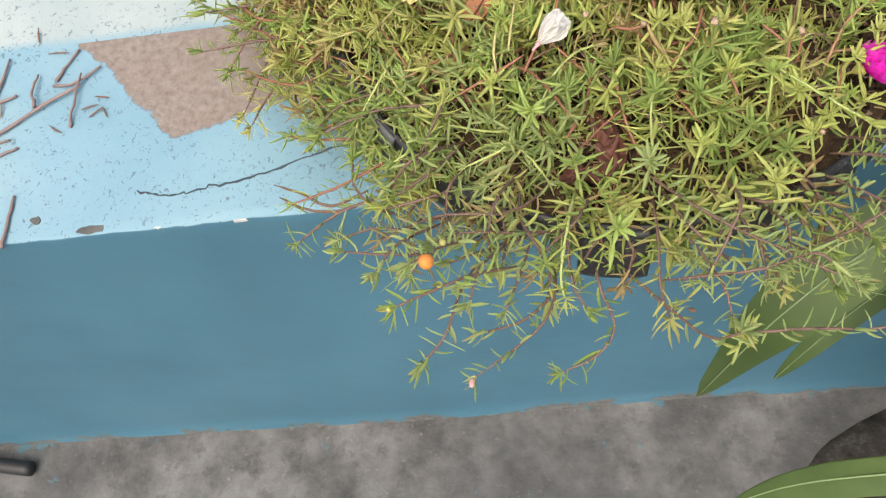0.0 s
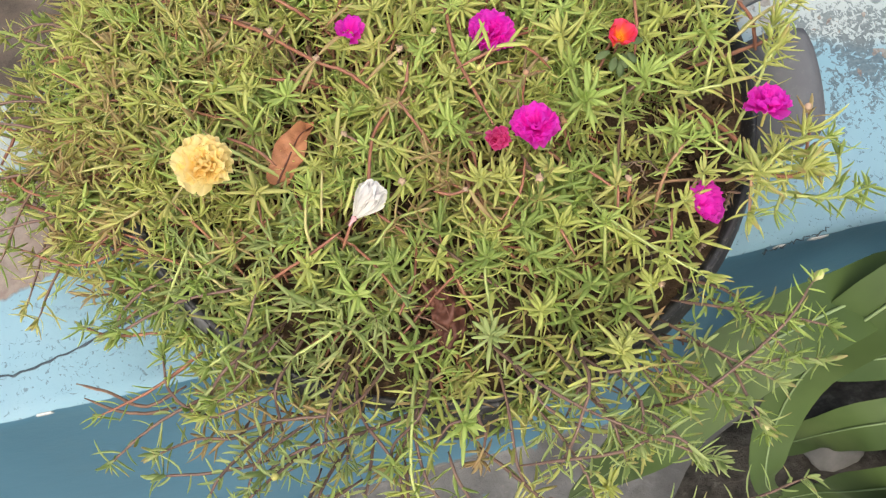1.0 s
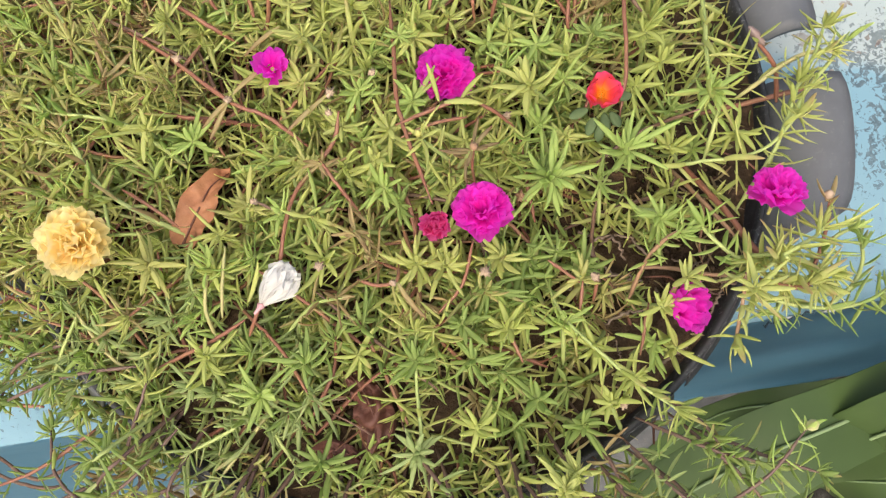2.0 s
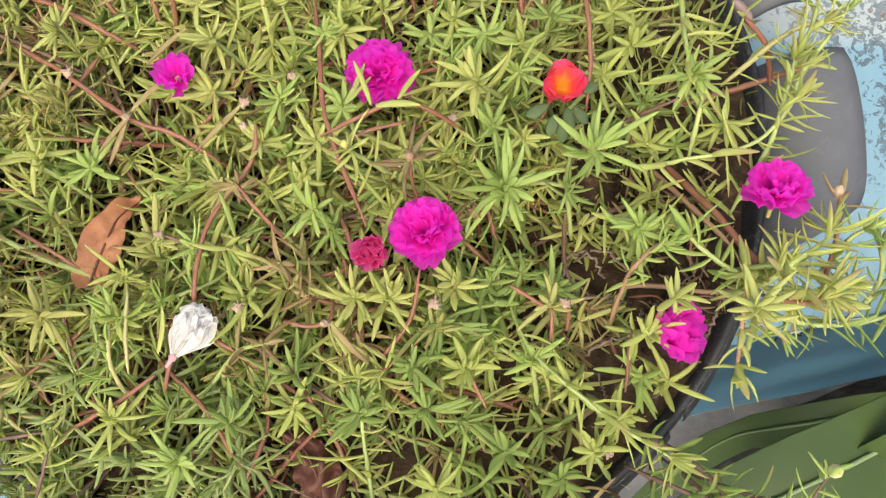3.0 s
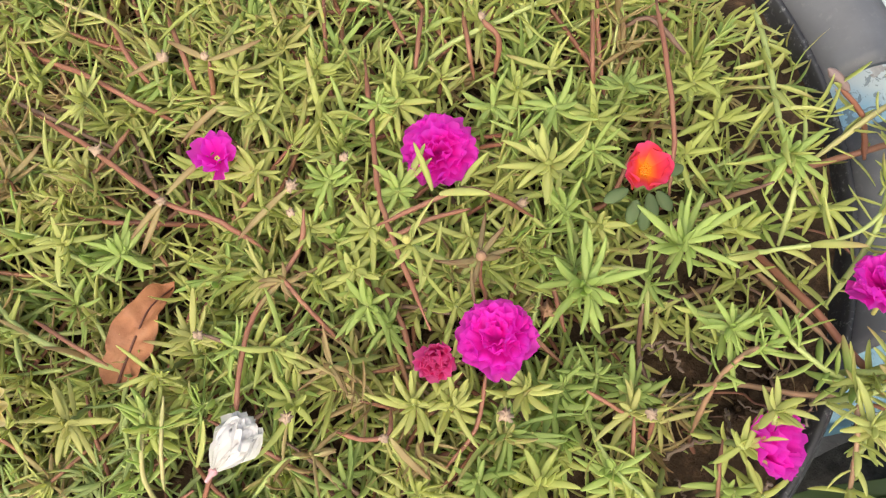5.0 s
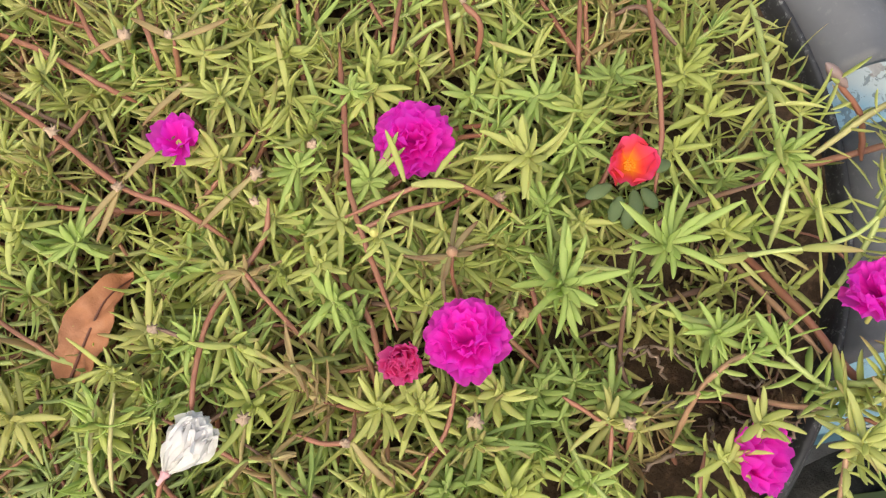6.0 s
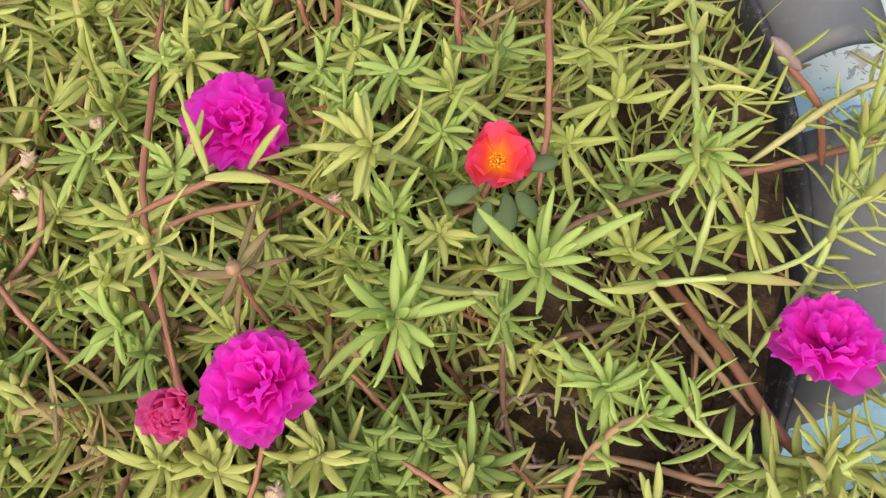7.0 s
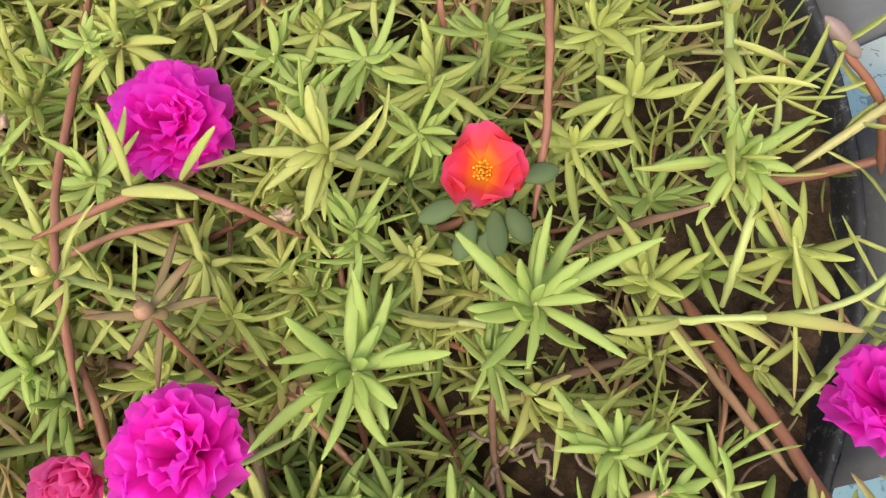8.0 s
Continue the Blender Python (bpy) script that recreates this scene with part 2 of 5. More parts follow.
    c = m.mix(m.math("MULTIPLY", rust, 0.75), c, m.ramp(m.noise(160, 4.0, 0.7, co), [(0.35, (0.09, 0.06, 0.05)), (0.65, (0.24, 0.19, 0.165))]))
    c = m.mix(bare, c, cement)
    m.color(c)
    h = m.math("SUBTRACT", m.math("MULTIPLY", m.noise(180, 5.0, 0.65, co), 0.25), m.math("MULTIPLY", m.math("MAXIMUM", bare, flecks), 0.6))
    m.bump(m.math("ADD", h, m.math("MULTIPLY", m.noise(22, 3.0, 0.5, co), 0.8)), 0.5, 0.002)
    return m.m


def mat_face():
    m = Mat("teal_paint", 0.5, 0.4)
    co = m.coord()
    c = m.ramp(m.noise(4, 5.0, 0.6, co), [(0.3, (0.046, 0.127, 0.187)), (0.55, (0.056, 0.15, 0.218)), (0.8, (0.069, 0.168, 0.236))])
    sep = m.n.new("ShaderNodeSeparateXYZ")
    m.l.new(co, sep.inputs[0])
    scr = m.math("GREATER_THAN", m.noise(150, 5.0, 0.7, co), 0.735)
    c = m.mix(m.math("MULTIPLY", scr, 0.5), c, (0.2, 0.24, 0.26))
    c = m.mix(m.ramp(m.noise(11, 4.0, 0.6, co), [(0.5, 0.0), (0.8, 0.25)]), c, (0.075, 0.135, 0.16))
    foot = m.math("MULTIPLY", m.math("SUBTRACT", m.math("MULTIPLY", m.math("SUBTRACT", m.noise(11, 6.0, 0.7, co), 0.47), 0.26), sep.outputs["Z"]), 160.0, True)
    c = m.mix(foot, c, m.ramp(m.noise(70, 5.0, 0.7, co), [(0.35, (0.07, 0.07, 0.07)), (0.65, (0.15, 0.145, 0.14))]))
    m.color(c)
    m.bump(m.math("ADD", m.noise(30, 4.0, 0.5, co), m.math("MULTIPLY", m.noise(200, 3.0, 0.6, co), 0.3)), 0.3, 0.002)
    return m.m


LEDGE, FACE = mat_ledge(), mat_face()


def mat_ground():
    """Stained concrete in front of the wall; brown earth behind it."""
    m = Mat("stained_concrete", 0.8, 0.25)
    co = m.coord()
    c = m.ramp(m.noise(7, 6.0, 0.65, co), [(0.32, (0.04, 0.04, 0.042)), (0.5, (0.105, 0.104, 0.105)), (0.7, (0.19, 0.186, 0.186))])
    c = m.mix(m.ramp(m.noise(22, 5.0, 0.7, co), [(0.52, 0.0), (0.7, 0.75)]), c, (0.045, 0.043, 0.042))
    c = m.mix(m.ramp(m.noise(70, 4.0, 0.65, co), [(0.62, 0.0), (0.72, 0.5)]), c, (0.23, 0.21, 0.2))
    c = m.mix(m.ramp(m.noise(2.6, 4.0, 0.6, co), [(0.42, 0.0), (0.62, 0.55)]), c, (0.05, 0.052, 0.056))
    spots = m.ramp(m.noise(30, 5.0, 0.65, co), [(0.66, 0.0), (0.72, 1.0)])
    c = m.mix(m.math("MULTIPLY", spots, 0.6), c, (0.06, 0.17, 0.22))
    sep = m.n.new("ShaderNodeSeparateXYZ")
    m.l.new(co, sep.inputs[0])
    drip = m.math("MULTIPLY", m.math("ADD", m.math("ADD", sep.outputs["Y"], 0.05), m.math("MULTIPLY", m.math("SUBTRACT", m.noise(12, 6.0, 0.7, co), 0.6), 0.3)), 120.0, True)
    c = m.mix(m.math("MULTIPLY", drip, 0.8), c, (0.05, 0.135, 0.18))
    m.color(c)
    m.bump(m.noise(60, 6.0, 0.7, co), 0.5, 0.006)
    return m.m


def mat_earth():
    m = Mat("brown_earth", 0.9, 0.15)
    m.color(m.ramp(m.noise(9, 6.0, 0.7), [(0.3, (0.05, 0.042, 0.035)), (0.55, (0.1, 0.08, 0.066)), (0.8, (0.15, 0.13, 0.11))]))
    m.bump(m.noise(40, 6.0, 0.7), 0.6, 0.01)
    return m.m


CONCRETE, EARTH = mat_ground(), mat_earth()


def mat_strap():
    m = Mat("strap_leaf", 0.42, 0.24)
    c = m.ramp(m.noise(9, 3.0, 0.6), [(0.3, (0.04, 0.066, 0.02)), (0.55, (0.056, 0.088, 0.028)), (0.8, (0.078, 0.114, 0.039))])
    m.color(c)
    m.bump(m.noise(60, 3.0), 0.15, 0.001)
    m.translucent(c, 0.08)
    return m.m


STRAP = mat_strap()
RIB = Mat("pale_midrib", 0.5).color((0.17, 0.23, 0.11)).m
GREY = Mat("grey_stone", 0.8)
GREY.color(GREY.ramp(GREY.noise(30, 5.0), [(0.3, (0.05, 0.05, 0.048)), (0.7, (0.105, 0.102, 0.098))]))
GREY.bump(GREY.noise(90, 5.0), 0.4, 0.003)
GREY = GREY.m
BLACK_RUBBER = Mat("black_hose", 0.45).color((0.02, 0.02, 0.022)).m


# ---- building blocks ----
rng = np.random.default_rng(7)


def mesh_object(name, verts, faces, mats, parent=None, label="", smooth=True, slots=None, along=None):
    me = bpy.data.meshes.new(name)
    me.from_pydata([tuple(map(float, p)) for p in verts], [], faces)
    for mt in (mats if isinstance(mats, (list, tuple)) else [mats]):
        me.materials.append(mt)
    if smooth:
        me.polygons.foreach_set("use_smooth", [True] * len(me.polygons))
    if slots is not None:
        me.polygons.foreach_set("material_index", slots)
    if along is not None:
        me.attributes.new("along", "FLOAT", "POINT").data.foreach_set("value", np.asarray(along, np.float32))
    me.update()
    ob = new(name, me)
    if parent:
        ob.parent = parent
    if label:
        tagged(ob, label)
    return ob


def empty(name, place, label, category, group="", kind=""):
    ob = new(name)
    ob.location = place
    ob.empty_display_size = 0.05
    return tagged(ob, label, category, group, kind)


def unit(a):
    a = np.asarray(a, float)
    return a / np.maximum(np.linalg.norm(a, axis=-1, keepdims=True), 1e-9)


def spline(pts, n):
    """n points on a smooth curve through pts."""
    pts = np.asarray(pts, float)
    k = len(pts)
    if k == 2:
        s = np.linspace(0, 1, n)[:, None]
        return pts[0] * (1 - s) + pts[1] * s
    p = np.vstack([2 * pts[0] - pts[1], pts, 2 * pts[-1] - pts[-2]])
    t = np.linspace(0, k - 1 - 1e-6, n)
    i = t.astype(int)
    f = (t - i)[:, None]
    a, b, c, d = p[i], p[i + 1], p[i + 2], p[i + 3]
    return 0.5 * (2 * b + (c - a) * f + (2 * a - 5 * b + 4 * c - d) * f ** 2 + (3 * b - a - 3 * c + d) * f ** 3)


def tube(path, radii, sides=6, close=True):
    """Vertices and faces of a tube along path."""
    path = np.asarray(path, float)
    n = len(path)
    tan = unit(np.gradient(path, axis=0))
    ref = np.array([0.3, 0.5, 0.81])
    u = unit(np.cross(tan, ref))
    w = np.cross(tan, u)
    ang = np.linspace(0, 2 * np.pi, sides, endpoint=False)
    radii = np.broadcast_to(radii, n)
    v = (path[:, None] + radii[:, None, None] * (u[:, None] * np.cos(ang)[None, :, None] + w[:, None] * np.sin(ang)[None, :, None])).reshape(-1, 3)
    f = [(i * sides + j, i * sides + (j + 1) % sides, (i + 1) * sides + (j + 1) % sides, (i + 1) * sides + j) for i in range(n - 1) for j in range(sides)]
    if close:
        f.append(tuple(range(sides))[::-1])
        f.append(tuple((n - 1) * sides + j for j in range(sides)))
    return v, f


RINGS = np.array([0.0, 0.12, 0.36, 0.64, 0.86, 0.965])
WIDE = np.array([0.42, 0.7, 0.97, 0.93, 0.62, 0.31])
# a plump oval in section
SECTION = np.array([(-1.0, 0.0), (-0.52, 0.36), (0.52, 0.36), (1.0, 0.0), (0.52, -0.36), (-0.52, -0.36)])
SIDES = 6
ALONG = np.append(np.repeat(RINGS, SIDES), 1.0)
LEAF_FACES = [(i * SIDES + j, i * SIDES + (j + 1) % SIDES, (i + 1) * SIDES + (j + 1) % SIDES, (i + 1) * SIDES + j) for i in range(5) for j in range(SIDES)] + \
             [(5 * SIDES + j, 5 * SIDES + (j + 1) % SIDES, 6 * SIDES) for j in range(SIDES)]


def needles(base, way, up, length, width, bend):
    """Many fleshy needle leaves at once: vertices and faces."""
    n = len(base)
    way = unit(way)
    side = unit(np.cross(way, up))
    up = np.cross(side, way)
    veer = np.sin(base[:, 0] * 9100 + base[:, 1] * 7300) * 0.26
    mid = base[:, None] + way[:, None] * (RINGS[None, :, None] * length[:, None, None]) + up[:, None] * ((RINGS ** 2)[None, :, None] * (bend * length)[:, None, None]) + side[:, None] * ((RINGS ** 2)[None, :, None] * (veer * length)[:, None, None])
    w = WIDE[None, :] * width[:, None] * 0.515
    ring = mid[:, :, None] + side[:, None, None] * (w[:, :, None] * SECTION[:, 0])[..., None] + up[:, None, None] * (w[:, :, None] * SECTION[:, 1])[..., None]
    tip = base + way * length[:, None] + up * (bend * length)[:, None] + side * (veer * length)[:, None]
    v = np.concatenate([ring.reshape(n, -1, 3), tip[:, None]], axis=1)
    k = v.shape[1]
    f = [tuple(q + i * k for q in face) for i in range(n) for face in LEAF_FACES]
    return v.reshape(-1, 3), f


def leaf_set(path, start, gap, size, tuft, spread=(55, 95), flat=0.0, width=0.0029, star=(18, 88), stray=0.7):
    """Leaves up a stem and a star of them at its tip. Returns the arrays that needles() takes."""
    path = np.asarray(path, float)
    seg = np.linalg.norm(np.diff(path, axis=0), axis=1)
    arc = np.concatenate([[0], np.cumsum(seg)])
    total = arc[-1]
    at = np.arange(start * total, total * 0.97, gap)
    at = at + rng.normal(0, gap * 0.25, len(at))
    at = np.clip(np.concatenate([at, np.full(tuft, total) - rng.uniform(0, 0.006, tuft)]), 0, total)
    base = np.stack([np.interp(at, arc, path[:, k]) for k in range(3)], 1)
    tan = unit(np.stack([np.interp(at, arc, np.gradient(path, axis=0)[:, k]) for k in range(3)], 1))
    n = len(at)
    az = np.arange(n) * 2.39996 + rng.normal(0, stray, n)
    u = unit(np.cross(tan, np.array([0.31, 0.22, 0.92]) + rng.normal(0, 0.05, 3)))
    w = np.cross(tan, u)
    out = u * np.cos(az)[:, None] + w * np.sin(az)[:, None]
    if flat:
        out[:, 2] *= 1 - flat
        out = unit(out)
    lo, hi = spread
    pol = np.radians(rng.uniform(lo, hi, n))
    if tuft:
        pol[-tuft:] = np.radians(np.linspace(star[1], star[0], tuft) + rng.normal(0, 9, tuft))
    way = tan * np.cos(pol)[:, None] + out * np.sin(pol)[:, None] + rng.normal(0, 0.15, (n, 3))
    way[:, 2] = np.where(way[:, 2] < -0.35, way[:, 2] * 0.4, way[:, 2])
    length = size * rng.uniform(0.6, 1.25, n)
    if tuft:
        length[-tuft:] *= np.linspace(1.12, 0.5, tuft) * rng.uniform(0.85, 1.1, tuft)
    return base, way, tan + 0.3 * np.array([0, 0, 1.0]), length, width * rng.uniform(0.75, 1.2, n), rng.normal(0.14, 0.3, n)


# ---- ground and wall ----
def build_ground():
    n = 40
    xs = np.concatenate([[-400, -60, -12, -4], np.linspace(-2.5, 2.5, n), [4, 12, 60, 400]])
    ys = np.concatenate([[-400, -60, -12, -4], np.linspace(-2.5, 2.5, n), [4, 12, 60, 400]])
    v, f, slots = [], [], []
    for yv in ys:
        for xv in xs:
            near = max(abs(xv), abs(yv)) < 3
            v.append((xv, yv, 0.006 * noise.noise((xv * 3, yv * 3, 0.3)) if near else 0.0))
    k = len(xs)
    for j in range(len(ys) - 1):
        for i in range(k - 1):
            f.append((j * k + i, j * k + i + 1, (j + 1) * k + i + 1, (j + 1) * k + i))
            slots.append(0 if ys[j] < 0.1 else 1)
    tagged(mesh_object("ground", v, f, [CONCRETE, EARTH], slots=slots), "stained grey concrete yard with blue paint drips", "ground", kind="structure")


BATTER = 0.07
EDGE = 0.005
SLOPE = math.tan(radians(6.0))


def ledge_z(y):
    return H + SLOPE * max(0.0, min(y, 0.335))


def build_wall():
    """A low painted wall with a sloping top; its front leans out towards the foot."""
    prof = [(EDGE - BATTER * H - 0.03, -0.05, 0), (EDGE - BATTER * H, 0.0, 0)]
    prof += [(EDGE - BATTER * (H - z), z, 0) for z in np.linspace(0.08, H - 0.02, 12)]
    prof += [(EDGE - 0.0012, H - 0.006, 0), (EDGE - 0.0002, H - 0.002, 0), (EDGE, H - 0.0008, 1), (EDGE + 0.0025, H + 0.0002, 1)]
    prof += [(y, H + SLOPE * y, 1) for y in np.linspace(0.02, 0.31, 16)]
    prof += [(0.322, H + SLOPE * 0.31, 1), (0.332, H + SLOPE * 0.31 - 0.01, 1), (0.335, H + SLOPE * 0.31 - 0.03, 1), (0.335, 0.4, 1), (0.335, -0.05, 1)]
    xs = np.concatenate([[-12.0, -8.0, -5.0], np.linspace(-3.0, -0.85, 9), np.linspace(-0.8, 0.9, 171), np.linspace(0.95, 3.0, 9), [5.0, 8.0, 12.0]])
    v, f, slots = [], [], []
    for xv in xs:
        for y, z, _ in prof:
            k = 0.0025 * noise.noise((xv * 9, y * 9, z * 9)) + 0.006 * noise.noise((xv * 1.7, y * 2, z * 2))
            edge = 0.0016 * noise.noise((xv * 60, 1.0, 2.0)) if abs(z - H) < 0.009 else 0.0
            top = z > H - 0.0006
            k = k * 0.25 if top else k
            v.append((xv, y + (0 if top else k) + edge, z + (k if top else 0) + edge))
    n = len(prof)
    for i in range(len(xs) - 1):
        for j in range(n - 1):
            f.append((i * n + j, (i + 1) * n + j, (i + 1) * n + j + 1, i * n + j + 1))
            slots.append(prof[j][2])
    f += [tuple(range(n)), tuple((len(xs) - 1) * n + j for j in range(n))[::-1]]
    slots += [0, 0]
    tagged(mesh_object("wall_front", v, f, [FACE, LEDGE], slots=slots), "low wall with teal face and worn pale blue ledge", "wall", kind="structure")


build_ground()
build_wall()

# ---- the tyre planter ----
CX, CY, R = 0.130, 0.186, 0.277
RIM = H + 0.105


def revolve(prof, n=96):
    v, f = [], []
    for i in range(n):
        a = 2 * math.pi * i / n
        for r, z in prof:
            v.append((r * math.cos(a), r * math.sin(a), z))
    k = len(prof)
    for i in range(n):
        for j in range(k - 1):
            f.append((i * k + j, ((i + 1) % n) * k + j, ((i + 1) % n) * k + j + 1, i * k + j + 1))
    return v, f


def flap(a0, a1, reach, lift, droop, slant=0.0):
    """One cut tongue of the turned-out tyre, thick and slightly curled."""
    na, nr = 13, 7
    top, bot = [], []
    for i in range(na):
        s = i / (na - 1)
        corner = 1 - 0.07 * abs(2 * s - 1) ** 6
        for j in range(nr):
            q = j / (nr - 1)
            a = radians(a0 + slant * q + (a1 - a0 - slant * q) * s)
            r = R + reach * corner * (q - 0.25 * droop * q * q)
            z = RIM - H + lift * math.sin(min(1, q * 1.4) * math.pi / 2) - droop * reach * q * q * 1.3
            top.append((r * math.cos(a), r * math.sin(a), z))
            bot.append((r * math.cos(a) * 0.999, r * math.sin(a) * 0.999, z - 0.006))
    v = top + bot
    m = na * nr
    f = []
    for i in range(na - 1):
        for j in range(nr - 1):
            q = (i * nr + j, i * nr + j + 1, (i + 1) * nr + j + 1, (i + 1) * nr + j)
            f.append(q)
            f.append(tuple(m + c for c in q[::-1]))
    ring = [i * nr for i in range(na)] + [(na - 1) * nr + j for j in range(1, nr)] + [i * nr + nr - 1 for i in range(na - 2, -1, -1)] + [j for j in range(nr - 2, 0, -1)]
    for p, q in zip(ring, ring[1:] + ring[:1]):
        f.append((p, q, m + q, m + p))
    return v, f


def build_planter():
    pot = empty("tyre_planter", (CX, CY, H), "grey planter cut from an old tyre with scalloped flaps", "planter")
    z = RIM - H
    prof = [(R - 0.055, 0.03), (R - 0.035, z - 0.05), (R - 0.011, z - 0.022), (R - 0.0065, z - 0.006), (R - 0.0045, z + 0.001), (R - 0.0015, z + 0.0025), (R + 0.001, z - 0.003), (R + 0.003, z - 0.014),
            (R - 0.002, z - 0.03), (R - 0.02, z - 0.055), (R - 0.05, 0.03), (R - 0.09, 0.017), (R - 0.14, 0.02), (R - 0.14, 0.03), (R - 0.055, 0.03)]
    mesh_object("tyre_wall", *revolve(prof), RUBBER_DARK, pot, "black tyre wall with scuffed rim")
    cuts = [(-31, -4, 0.056, 0.02, 0.15, 9.0), (2.5, 22, 0.046, 0.02, 0.15), (24, 47, 0.045, 0.02, 0.2), (50, 72, 0.05, 0.015, 0.3), (75, 97, 0.05, 0.015, 0.3),
            (100, 122, 0.05, 0.015, 0.3), (125, 147, 0.05, 0.01, 0.4), (150, 172, 0.05, 0.01, 0.4), (175, 197, 0.03, 0.004, 0.8), (199, 217, 0.018, -0.004, 1.2),
            (228, 246, 0.016, -0.004, 1.2), (256, 268, 0.027, -0.01, 1.4), (279, 306, 0.012, -0.008, 1.3), (309, 332, 0.012, -0.008, 1.3)]
    for c in cuts:
        mesh_object("flap", *flap(*c), RUBBER if c[0] < 228 else RUBBER_DARK, pot, "grey scalloped rubber flap" if c[0] < 228 else "black drooping rubber flap")
    v, f = [], []
    n, m = 48, 14
    for i in range(n):
        for j in range(m):
            r = (R - 0.0055) * (j + 1.0) / m
            a = 2 * math.pi * i / n
            x, y = r * math.cos(a), r * math.sin(a)
            v.append((CX + x, CY + y, H + 0.094 + 0.008 * (1 - (r / R) ** 2) + 0.014 * noise.noise((x * 30, y * 30, 1))))
    for i in range(n):
        for j in range(m - 1):
            f.append((i * m + j, i * m + j + 1, ((i + 1) % n) * m + j + 1, ((i + 1) % n) * m + j))
    f.append(tuple(i * m for i in range(n))[::-1])
    tagged(mesh_object("soil", v, f, SOIL), "dark crumbly potting soil filling the planter", "soil", kind="stuff")


build_planter()

# ---- the moss rose ----
plant = empty("moss_rose", (CX, CY, H + 0.08), "sprawling moss rose with yellow-green needle leaves filling the planter", "plant")
ORIGIN = np.array([CX, CY, H + 0.08])


def rel(pts):
    """Points given from the ledge's height, in the plant's own space."""
    return np.asarray(pts, float) + np.array([0, 0, H]) - ORIGIN


LEAF_KINDS = [LEAF, LEAF_YELLOW, LEAF_GREEN, LEAF_STAR, TWIG, LEAF_OLIVE, LEAF_TAN, LEAF_RUST, LEAF_PALE]
STEM_KINDS = [STEM, STEM_PALE, STEM_DRY, STEM_DARK, STEM_GREEN]
joined_leaves, joined_stems = [], []


def shoot(path, r0=0.0016, r1=0.0010, start=0.3, gap=0.0055, size=0.017, tuft=12, leaf=LEAF, stem=STEM, spread=(50, 95), width=0.0029, flat=0.0, bare=False, single=False, apart=True, star=(18, 88), stray=0.7):
    """A stem with its leaves. single: every leaf is an object; else the leaves join the foliage. apart: the stem is an object."""
    n = max(6, int(len(path) * 5))
    p = spline(path, n)
    step = np.linalg.norm(np.diff(p, axis=0), axis=1).mean()
    p[1:-1] += rng.normal(0, min(0.0002, 0.03 * step), (n - 2, 3))
    ends = np.clip(np.minimum(np.arange(n), np.arange(n)[::-1]) / max(1.5, 0.09 * n), 0.5, 1.0)
    v, f = tube(p, np.linspace(r0, r1, n) * rng.uniform(0.92, 1.1, n) * ends, 7 if apart else 5)
    ob = mesh_object("stem", v, f, stem, plant) if apart else joined_stems.append((v, f, STEM_KINDS.index(stem)))
    if bare:
        return ob
    arrays = leaf_set(p, start, gap, size, tuft, spread, flat, width, star, stray)
    if single:
        for i in range(len(arrays[0])):
            mesh_object("leaf", *needles(*(a[i:i + 1] for a in arrays)), leaf, ob, along=ALONG)
    else:
        joined_leaves.append((*needles(*arrays), LEAF_KINDS.index(leaf)))
    return ob


def join_up(name, pieces, mats):
    v = np.vstack([q[0] for q in pieces])
    f, slots, n = [], [], 0
    for pv, pf, k in pieces:
        f += [tuple(i + n for i in face) for face in pf]
        slots += [k] * len(pf)
        n += len(pv)
    along = np.tile(ALONG, len(v) // len(ALONG)) if name == "foliage" else None
    mesh_object(name, v, f, mats, plant, slots=slots, along=along)["kind"] = "stuff"


def cover(x, y):
    """How far a spot is inside the plant's spread: positive inside."""
    dx, dy = x - CX, y - CY
    r, a = math.hypot(dx, dy), math.degrees(math.atan2(dy, dx))
    lim = np.interp(a, [-180, -165, -150, -125, -100, -75, -55, -35, -10, 20, 50, 80, 110, 140, 165, 180],
                    [0.374, 0.35, 0.312, 0.29, 0.297, 0.286, 0.27, 0.266, 0.28, 0.285, 0.288, 0.295, 0.305, 0.35, 0.38, 0.375])
    return lim - r


def crown(x, y):
    """Height of the plant's top over the ledge."""
    d = cover(x, y)
    base = 0.082 + 0.09 * min(1.0, max(0.0, d) / 0.16) ** 0.6 - 0.022 * min(1.0, max(0.0, (x - 0.265) / 0.06))
    return base + 0.014 * noise.noise((x * 10, y * 10, 4.0)) + 0.008 * noise.noise((x * 28, y * 28, 7.0))


BLOOMS = [(0.181, 0.084), (0.177, 0.184), (0.361, 0.072), (0.302, 0.012), (0.066, 0.202), (0.153, 0.078), (-0.052, 0.099), (0.055, 0.058), (0.269, 0.143), (0.004, 0.131), (-0.002, 0.113), (0.014, 0.145), (0.087, -0.02), (0.231, 0.093), (0.277, 0.108)]


